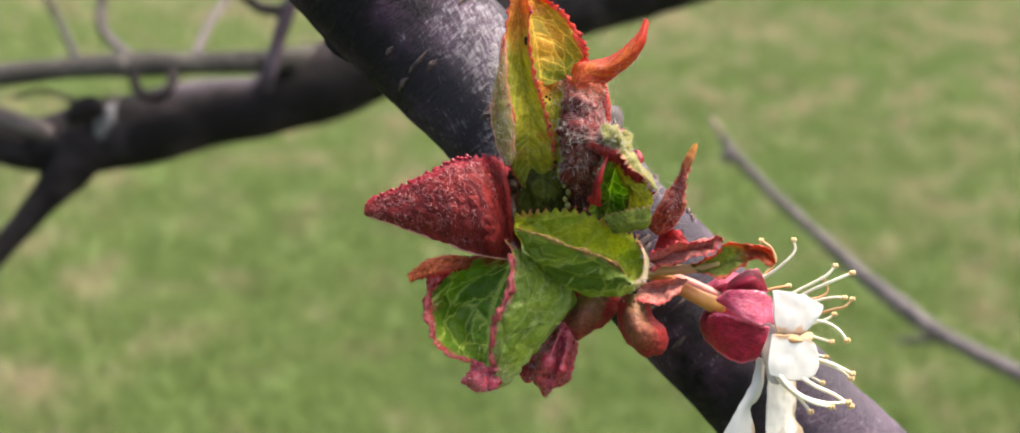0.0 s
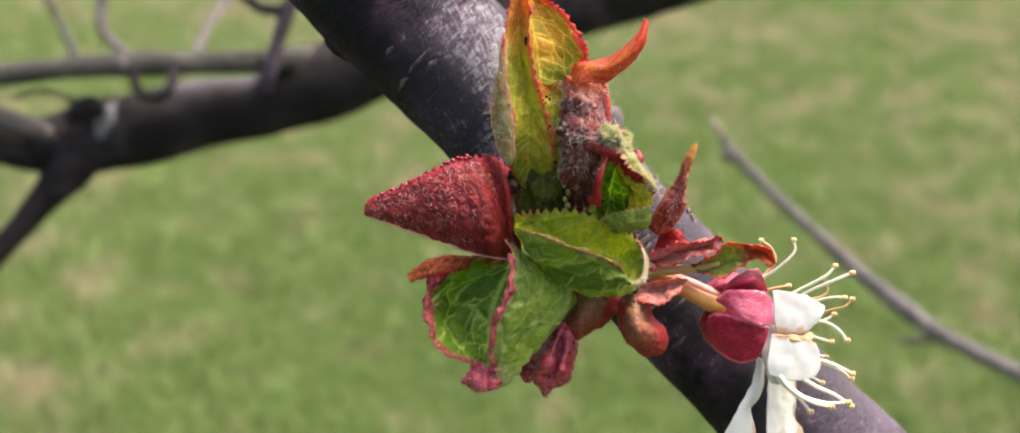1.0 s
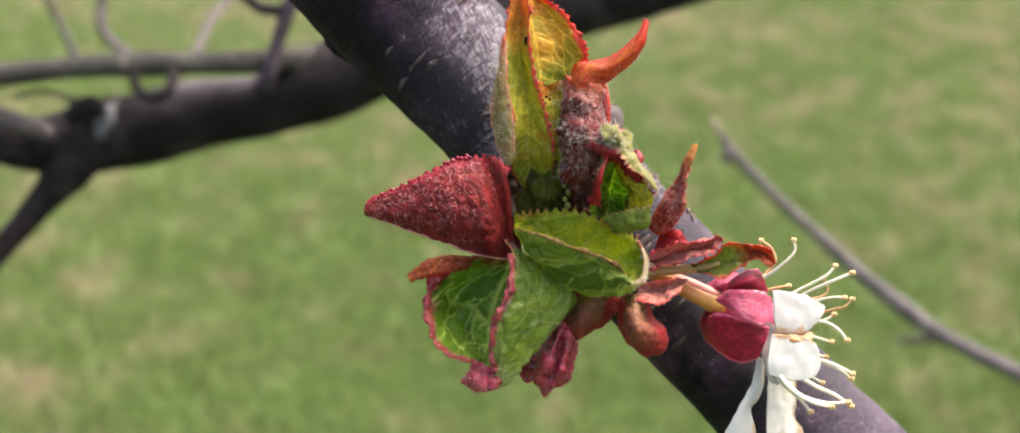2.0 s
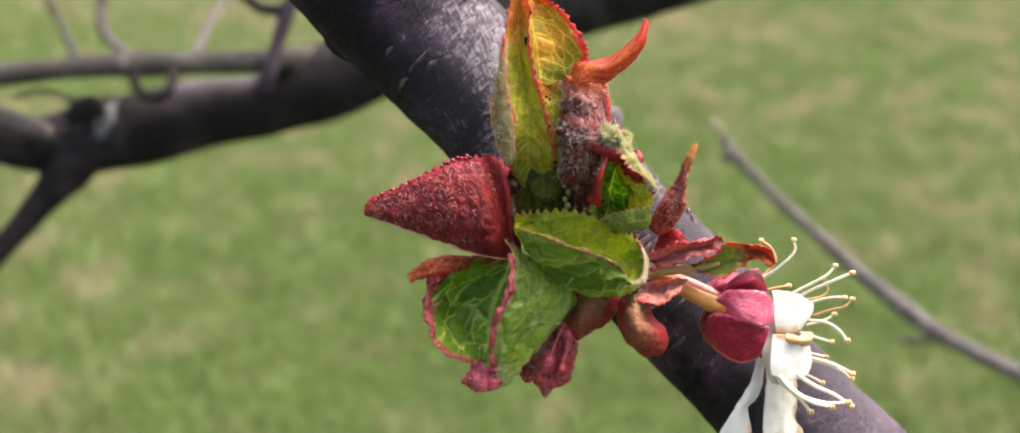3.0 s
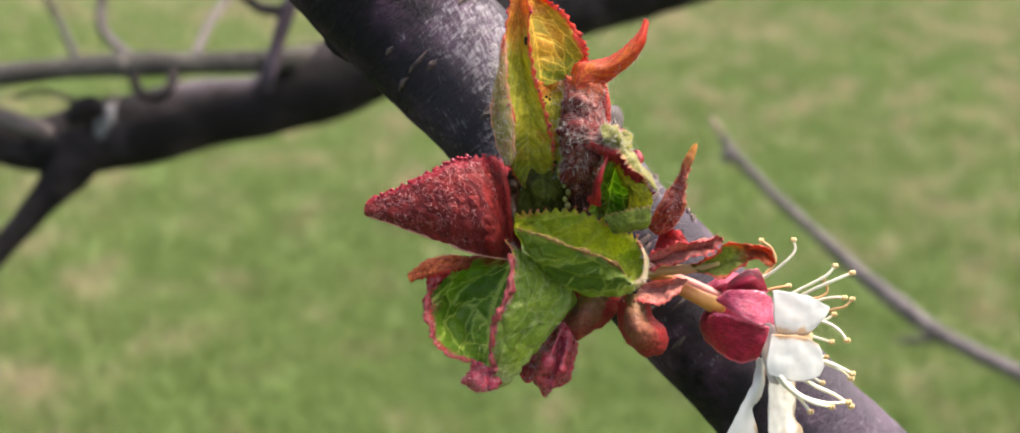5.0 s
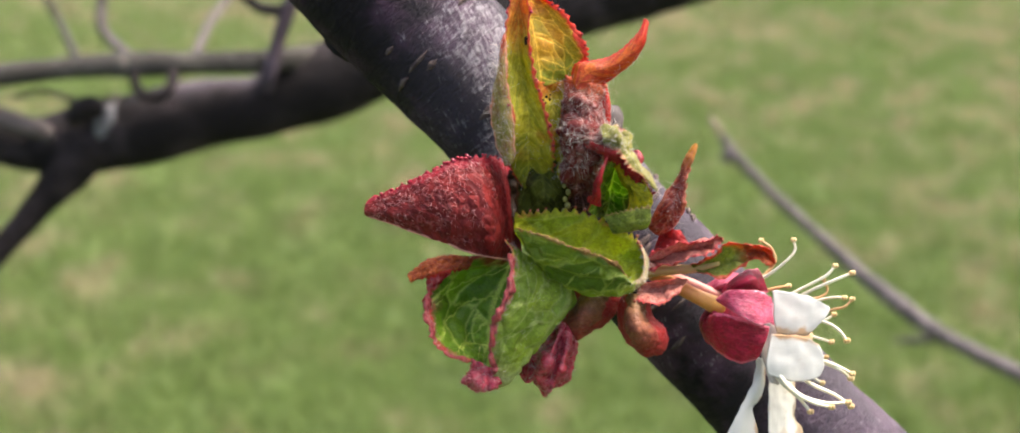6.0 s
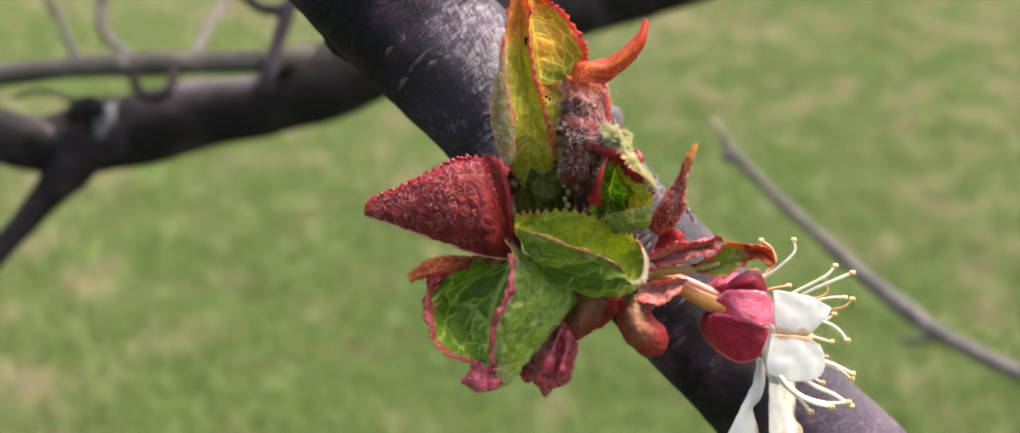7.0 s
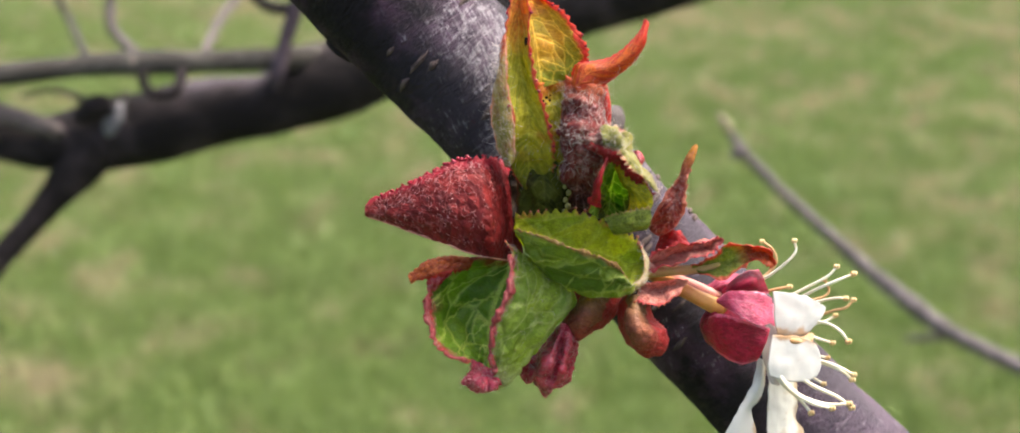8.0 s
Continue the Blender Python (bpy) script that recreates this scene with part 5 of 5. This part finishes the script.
    p, n = s.sheet([[(15.74, -8.27, 8), (18.13, -7.79, 9.5), (20.04, -7.55, 9.5), (21.92, -7.87, 8)],
                    [(15.74, -9.4, 8), (18.47, -9.15, 8), (20.24, -8.67, 8), (21.58, -8.37, 7.6)],
                    [(15.16, -10.29, 9), (17.38, -10.35, 10.5), (19.11, -10.03, 10.5), (20.97, -9.12, 8.5)]],
                   PINK_LEAF, 70, 20, 0.5, 0.18, (0, 15), 0.6, 0.15, 0.5, 5.0, 23.0, 0.3, (0.15, 1.6))
    glands_on(gl, p, -1, 13, 0.18, AMBER_GLAND)
    leaf = s.link("stipule", t, "pink fringed stipule")
    extras(gl, leaf, "gland_fringe")
    s = Shape()
    s.sheet([[(19.53, -0.92, 2), (18.93, -2.93, 1.5), (18.2, -5.93, 2)],
             [(20.61, -1.57, 4), (20.67, -3.39, 3.5), (19.45, -5.85, 4)],
             [(21.54, -2, 2), (22.96, -3.59, 2), (21.37, -5.93, 2)]],
            SCARLET_LEAF, 50, 18, 0.5, 0.2, (0, 9), 0.35, 0.2, 0.4, 4.0, 24.0, 0.3, (0.15, 1.4))
    s.link("leaf", t, "small bright red leaf")
    s, gl = Shape(), Shape()
    p, n = s.sheet([[(16.44, -4.96, 6), (20.24, -3.53, 8), (23.77, -2.73, 8), (26.51, -2.67, 7)],
                    [(16.87, -5.81, 5), (20.9, -4.49, 5.5), (24.54, -3.41, 6.2), (26.42, -2.92, 6.6)],
                    [(17.03, -6.73, 6.5), (20.97, -5.52, 8.5), (24.57, -4.26, 8), (26.35, -3.23, 7)]],
                   PINK_LEAF, 80, 18, 0.5, 0.18, (14, 9), 0.6, 0.15, 0.8, 5.0, 25.0, 0.3, (0.15, 1.4))
    glands_on(gl, p, 0, 13, 0.18, GLAND)
    leaf = s.link("stipule", t, "narrow pink stipule with red glands")
    extras(gl, leaf, "gland_fringe")
    s = Shape()
    s.tube([(16.46, -6.96, 5, 0.74), (20.08, -6.69, 5.5, 0.65), (23.68, -6.43, 6, 0.57), (25.95, -5.82, 7, 0.32)], PETIOLE, 24, 12, 0.08, 1.0, 0.4)
    s.sheet([[(22.47, -6.14, 7), (24.65, -5.04, 8.5), (26.49, -3.27, 9), (29.71, -3.45, 8)],
             [(23.11, -6.59, 6), (25.95, -5.84, 6.5), (27.97, -4.85, 7), (30.23, -4.2, 7)],
             [(23.44, -6.95, 7), (26.09, -7.36, 8.5), (28.34, -6.08, 8.5), (30.36, -4.9, 8)]],
            GREEN_RED_TIP, 70, 22, 0.5, 0.18, (9, 6), 0.4, 0.2, 0.4, 5.0, 26.0, 0.35, (0.15, 2.0))
    s.sheet([[(28.67, -3.37, 8), (30.4, -3.43, 9), (31.99, -3.75, 9), (32.77, -5.7, 8)],
             [(29.34, -4.2, 7), (30.72, -4.27, 7.4), (32.05, -4.75, 7.6), (32.69, -5.96, 7.6)],
             [(29.39, -4.98, 8), (30.16, -5.03, 9), (31.11, -5.66, 9), (32.28, -6.26, 8)]],
            CURL_LEAF, 50, 18, 0.5, 0.2, (9, 7), 0.4, 0.2, 0.5, 5.0, 27.0, 0.3, (0.2, 1.2))
    s.link("leaf", t, "narrow green leaf on a stalk with orange curled tip")


build_bough()
build_leaves()


# ---- the withering blossom ----
def build_blossom():
    base = (32.64, -13.76, 4)
    t = holder("cherry_blossom", "withering white cherry blossom with crimson calyx", "flower", at=base)
    o = np.array(base)

    def put(shape, name, parent=None, label="", origin=None):
        ob = shape.link(name, parent or t, label, base if origin is None else origin)
        ob.location = Vector((np.array(origin) - o) * MM) if origin is not None and parent is None else Vector((0, 0, 0))
        return ob

    s = Shape()
    s.tube([(17.92, -7.22, 3, 0.83), (20.96, -8.76, 5, 0.9), (23.92, -10.25, 6, 0.98), (26.52, -11.47, 6, 1.22)], STALK, 24, 14, 0.04, 1.0, 0.4)
    put(s, "flower_stalk", label="orange-yellow flower stalk")
    s = Shape()
    s.tube([(19.28, -7.26, 2, 0.67), (22.75, -8.49, 4, 0.74), (25.22, -9.64, 4, 0.82), (27.53, -10.63, 4, 1.07)], PINK_STALK, 24, 14, 0.04, 2.0, 0.4)
    put(s, "flower_stalk", label="pink flower stalk")
    s = Shape()
    s.tube([(25.55, -11.03, 3, 0.83), (27.29, -11.57, 2.5, 2), (29.72, -12.77, 2, 3.17), (31.89, -13.61, 2, 3.17), (33.29, -14.15, 2.5, 2.66)], SEPAL_SKIN, 24, 24, 0.04, 1.0, 0.3)
    put(s, "calyx", label="crimson calyx cup")
    for rows, mat in (
            ([[(25.54, -10.12, 8), (26.79, -9.03, 10), (29.6, -8.97, 11), (31.99, -9.81, 9)],
              [(25.45, -10.29, 8.6), (27.05, -10.01, 10.6), (29.36, -10.48, 11.3), (32.02, -11.25, 9.4)],
              [(25.86, -10.68, 8.2), (27.24, -11.65, 11.4), (29.79, -12.98, 12), (32.07, -12.84, 9.8)]], PALE_SEPAL),
            ([[(24.57, -12.86, 5), (25.37, -11.89, 9), (28.02, -12.36, 11), (31.83, -13.56, 9)],
              [(24.16, -13.99, 6), (25.44, -14.34, 8.4), (27.84, -14.93, 9.6), (31.07, -15.85, 9)],
              [(24.73, -15.41, 4), (26.35, -17.14, 7), (28.43, -18.07, 8), (30.64, -17.86, 7)]], SEPAL_SKIN),
            ([[(26.21, -10.94, 2), (24.72, -12.19, 3), (24.22, -13.85, 3), (25.04, -15.94, 2)],
              [(26.12, -10.98, 6), (25.06, -12.37, 7), (24.73, -13.99, 6), (25.55, -16.24, 4)],
              [(26.86, -11.63, 5), (26.36, -13.18, 6), (26.29, -14.9, 5), (26.87, -17.06, 4)]], SEPAL_SKIN),
            ([[(26.7, -9.31, 4), (27.99, -7.73, 6), (29.68, -6.73, 6.5), (31, -6.43, 6)],
              [(26.69, -9.68, 6), (28.01, -8.56, 8.5), (29.68, -7.74, 9), (31.36, -7.68, 7)],
              [(27.52, -10.24, 5), (29.18, -9.62, 7), (30.7, -9.43, 7.5), (32.22, -9.52, 6)]], SEPAL_SKIN),
            ([[(24.87, -9.32, 1), (26.38, -7.93, 2), (28.47, -7.26, 2), (30.14, -7.43, 2)],
              [(24.97, -9.87, 3), (26.29, -8.79, 4.5), (28.01, -8.27, 5), (30.17, -8.49, 4)],
              [(25.71, -10.6, 2), (26.88, -10.12, 3), (28.52, -9.81, 4), (30.58, -9.81, 4)]], PALE_SEPAL)):
        s = Shape()
        s.sheet(rows, mat, 56, 28, 0.5, 0.3, (0, 0), 0.2, 0.0, 0.14, 5.0, rows[0][0][0], 0.2)
        put(s, "sepal")
    # the still petal in the throat
    s = Shape()
    s.sheet([[(34.02, -13.85, 5.4), (34.94, -16.34, 5.6), (34.94, -18.85, 5.6), (33.8, -21.15, 5.3)],
             [(32.75, -13.47, 6.0), (33.09, -16.02, 6.3), (33.17, -18.6, 6.3), (33.12, -20.92, 5.8)],
             [(31.97, -12.84, 5.9), (31.38, -15.45, 6.4), (31.54, -17.94, 6.4), (32.56, -20.76, 5.8)]],
            PINK_PETAL, 40, 14, 0.5, 0.1, (0, 0), 0.2, 0.0, 0.08, 5.0, 31.0, 0.2)
    put(s, "petal")
    s = Shape()
    s.sheet([[(32.96, -14.56, 5.2), (34.3, -14.91, 5.8), (35.93, -15.07, 5.8), (38.26, -14.86, 4.6)],
             [(33.0, -15.03, 5.4), (34.29, -15.28, 6.2), (35.92, -15.52, 6.2), (38.08, -15.56, 5)],
             [(33.25, -15.48, 5), (34.51, -15.74, 5.6), (36.06, -16.07, 5.6), (37.85, -16.26, 4.6)]],
            WITHERED, 50, 16, 0.5, 0.12, (3, 3), 0.4, 0.0, 0.35, 5.0, 35.0, 0.5)
    put(s, "disc", label="browned rim of the flower cup")
    # stamens
    stamens = [
        [(31.69, -7.88, 3, 0.25), (32.68, -7.22, 3, 0.25), (33.84, -5.72, 3, 0.22), (33.35, -4.06, 3, 0.2), (32.02, -3.07, 3, 0.18)],
        [(30.99, -8.16, 4, 0.28), (32.59, -7.29, 5, 0.25), (34.5, -5.61, 6, 0.21), (35.64, -4.23, 6, 0.2), (35.47, -2.93, 6, 0.18)],
        [(33.06, -9.43, 2, 0.25), (34.56, -9.1, 2, 0.22), (35.73, -8.93, 2, 0.2)],
        [(35.92, -10.67, -1.5, 0.29), (38.67, -9.07, -0.5, 0.25), (40.95, -7.67, 0.5, 0.22), (42.13, -6.4, 0.5, 0.2)],
        [(37.37, -10.84, -1.5, 0.29), (39.52, -9.5, -0.5, 0.25), (42.22, -8.17, 0.5, 0.24), (44.33, -7.33, 0.5, 0.22)],
        [(38.81, -11.08, -2.5, 0.22), (41.04, -10.56, -2.5, 0.21), (41.9, -9.7, -2.5, 0.19), (41.3, -8.16, -2.5, 0.19)],
        [(38.29, -11.76, -2.5, 0.26), (40.79, -10.92, -1.5, 0.24), (42.48, -10.51, -0.5, 0.22), (43.59, -10.6, -0.5, 0.2)],
        [(39.76, -13.05, -1.5, 0.26), (42.06, -12.13, -0.5, 0.22), (43.31, -11.71, 0.5, 0.2), (44.33, -10.7, 0.5, 0.19)],
        [(39.15, -14.34, -2.5, 0.22), (41.55, -13.65, -2.5, 0.21), (42.76, -12.96, -2.5, 0.19)],
        [(38.91, -13.57, -1.5, 0.27), (41.21, -13.82, -0.5, 0.25), (42.64, -14.75, 0.5, 0.24), (43.65, -16.1, 0.5, 0.22)],
        [(38.06, -15.27, -1.5, 0.27), (39.94, -15.77, -0.5, 0.24), (41.89, -16.37, -0.5, 0.2)],
        [(38.72, -17.77, -2.5, 0.21), (40.69, -18.29, -2.5, 0.19), (41.73, -18.54, -2.5, 0.17)],
        [(37.63, -18.52, -1.5, 0.29), (40.36, -18.91, -0.5, 0.27), (42.64, -19.8, 0.5, 0.25), (44.16, -20.98, 0.5, 0.22)],
        [(36.97, -17.98, -0.5, 0.29), (40.28, -18.62, 0.5, 0.27), (42.64, -19.47, 0.5, 0.25), (44.33, -20.39, 0.5, 0.22)],
        [(33.03, -19.45, 6, 0.36), (34.11, -20.94, 7, 0.32), (35.89, -22.55, 7, 0.26), (37.35, -24.25, 7, 0.21)],
        [(33.09, -19.06, 6.5, 0.37), (34.73, -21.35, 7.5, 0.35), (37.38, -22.96, 7.5, 0.27), (39.8, -23.61, 7.5, 0.21)],
        [(33.44, -19.28, 6, 0.36), (35.65, -21.91, 7, 0.32), (38.88, -23.12, 7, 0.27), (42.03, -23.12, 7, 0.21)],
        [(36.11, -19.82, 5, 0.33), (37.92, -21.07, 6, 0.31), (40.63, -22.3, 6.5, 0.28), (42.5, -23.68, 6.5, 0.21)],
        [(37.26, -19.99, -1, 0.22), (39.47, -21.01, -1, 0.2), (40.83, -21.78, -1, 0.19)]]
    for k, pts in enumerate(stamens):
        s = Shape()
        s.tube([(x, y, z, 0.82 * r) for x, y, z, r in pts], OLD_FILAMENT if k in (0, 2, 5, 7) else FILAMENT, 22, 8)
        st = put(s, "stamen")
        s = Shape()
        r = pts[-1][3] * 1.75
        s.bead((pts[-1][0] - r * 0.35, pts[-1][1], pts[-1][2]), r, ANTHER, (0.9, 1.05, 0.9), 7, 9)
        s.bead((pts[-1][0] + r * 0.45, pts[-1][1] + r * 0.1, pts[-1][2] + 0.1), r * 0.9, ANTHER, (0.8, 1.1, 0.9), 7, 9)
        put(s, "anther", st)

    def flutter_petal(rows, hinge, mat, seed, label, **more):
        s = Shape()
        s.sheet([[tuple(np.array(p) + np.array(hinge)) for p in r] for r in rows], mat, 56, 26, 0.5, 0.1, (0, 0), 0.2, 0.0, more.get("rumple", 0.08), 5.0, seed, 0.18)
        return put(s, "petal", label=label, origin=hinge)

    upper = flutter_petal([[(-0.1, 3.07, 0.0), (2.3, 2.75, 0.12), (4.8, 2.34, -0.04), (6.4, 1.65, 0.08), (7.7, 0.85, -0.12)],
                           [(0, 1.6, 0.14), (2.3, 1.3, 0.02), (4.7, 1.1, 0.16), (6.2, 0.8, 0.0), (7.5, 0.35, -0.04)],
                           [(0.1, -0.4, 0.04), (2.3, -0.6, 0.2), (4.4, -0.7, 0.04), (5.8, -0.6, 0.16), (7.0, -0.35, 0.04)],
                           [(0.6, -2.3, 0.0), (2.0, -2.5, -0.12), (3.6, -2.55, 0.08), (4.9, -2.4, -0.08), (6.2, -1.2, 0.04)]],
                          (32.66, -12.21, 7), PETAL, 41.0, "white petal browned along one edge")
    middle = flutter_petal([[(-1.3, -2.2, 0.0), (0.8, -2.9, 0.08), (2.9, -3.2, -0.04), (4.3, -3.0, 0.12), (5.6, -2.5, 0.0)],
                            [(-1.6, -0.9, 0.12), (1.0, -1.2, 0.24), (3.0, -1.2, 0.08), (4.7, -1.2, 0.16), (6.1, -1.4, 0.04)],
                            [(-1.4, 0.6, 0.08), (1.0, 0.5, 0.08), (3.0, 0.5, 0.2), (4.7, 0.4, 0.04), (6.0, 0.0, 0.12)],
                            [(-0.9, 2.7, 0.0), (1.0, 2.7, 0.12), (2.9, 2.5, 0.0), (4.3, 2.1, 0.12), (5.5, 1.4, 0.0)]],
                           (33.3, -17.38, 7), PETAL, 42.0, "white petal browned along one edge")
    thin = flutter_petal([[(-0.41, 0.16, 0.4), (-0.98, -2.44, 1), (-2.03, -4.39, 1.4), (-3.41, -6.83, 1.6), (-4.72, -9.59, 1.6), (-5.2, -13.01, 1.6)],
                          [(0.16, 0, 0.8), (-0.08, -2.76, 1), (-0.98, -4.72, 1.2), (-2.28, -6.67, 1.4), (-2.76, -9.59, 1.2), (-3.09, -13.41, 1)],
                          [(0.73, -0.33, -0.2), (0.65, -3.25, -0.4), (-0.16, -5.2, -0.2), (-1.14, -6.5, 0), (-0.33, -9.59, -0.6), (-0.16, -13.01, -0.6)]],
                         (31.65, -17.89, 4), PETAL, 43.0, "thin twisted white petal", rumple=0.14)
    hanging = flutter_petal([[(-1.9, 2.3, 1), (-2.0, -2.0, 1.6), (-2.2, -6.5, 1.8), (-2.28, -11.38, 1.6)],
                             [(0.33, 2.0, 0.6), (0.33, -2.2, 0.6), (0.16, -6.5, 0.7), (0.33, -11.87, 0.4)],
                             [(2.11, 1.5, -0.8), (2.28, -3.0, -1), (2.11, -4.72, -1), (3.25, -6.99, -1.2), (2.6, -11.38, -1)]],
                            (34.84, -21.35, 1.5), OLD_PETAL, 44.0, "withered beige petal with brown spots", rumple=0.14)
    return {"upper": (upper, (32.66, -12.21, 7), o), "middle": (middle, (33.3, -17.38, 7), o), "thin": (thin, (31.65, -17.89, 4), o), "hanging": (hanging, (34.84, -21.35, 1.5), o)}


PETALS = build_blossom()

# how far the wind folds the petals back, in degrees, time by time
SWING_A = [(0.0, 40), (0.1, 46), (0.2, 54), (0.3, 12), (0.4, 38), (0.5, 45), (0.6, 59), (0.7, 58), (0.8, 62), (0.9, 53), (1.0, 37),
           (1.1, 33), (1.2, 50), (1.3, 39), (1.4, 20), (1.5, 40), (1.6, 33), (1.7, 31), (2.1, 40), (2.4, 46), (2.8, 50)]
SWING_B = [(2.9, 42), (3.0, 52), (3.1, 47), (3.2, 56), (3.3, 48), (3.4, 36), (3.5, 37), (3.7, 34), (3.8, 42), (3.9, 58), (4.0, 53),
           (4.1, 52), (4.2, 29), (4.5, 27), (4.7, 28), (5.0, 30), (5.4, 35)]
SWING_C = [(5.8, 37), (6.0, 29), (6.2, 37), (6.3, 34), (6.5, 34), (6.6, 37), (6.8, 42), (6.9, 42), (7.0, 27), (7.4, 28), (7.5, 34),
           (7.6, 29), (7.8, 32), (8.0, 38)]
SWINGS = SWING_A + SWING_B + SWING_C


def motions():
    """The wind moves four petals; all else is still."""
    def place(key):
        ob, hinge, o = PETALS[key]
        return ob, Vector((np.array(hinge) - np.array(o)) * MM)

    ob, at = place("upper")
    walk(ob, [(t, Matrix.Translation(at) @ pose(0, 0, 0, 0, 1.05 * a - 19, 0.08 * (a - 40))) for t, a in SWINGS])
    ob, at = place("middle")
    walk(ob, [(t, Matrix.Translation(at) @ pose(0, 0, 0, 0, 1.05 * a - 19, 0.07 * (a - 40))) for t, a in SWINGS])
    ob, at = place("thin")
    walk(ob, [(t, Matrix.Translation(at) @ pose(0, 0, 0, 0, 0, -0.22 * (a - 36))) for t, a in SWINGS])
    ob, at = place("hanging")
    walk(ob, [(t, Matrix.Translation(at) @ pose(0, 0, 0, 0, 0.5 * (36 - a) , -0.12 * (a - 36))) for t, a in SWINGS])


motions()
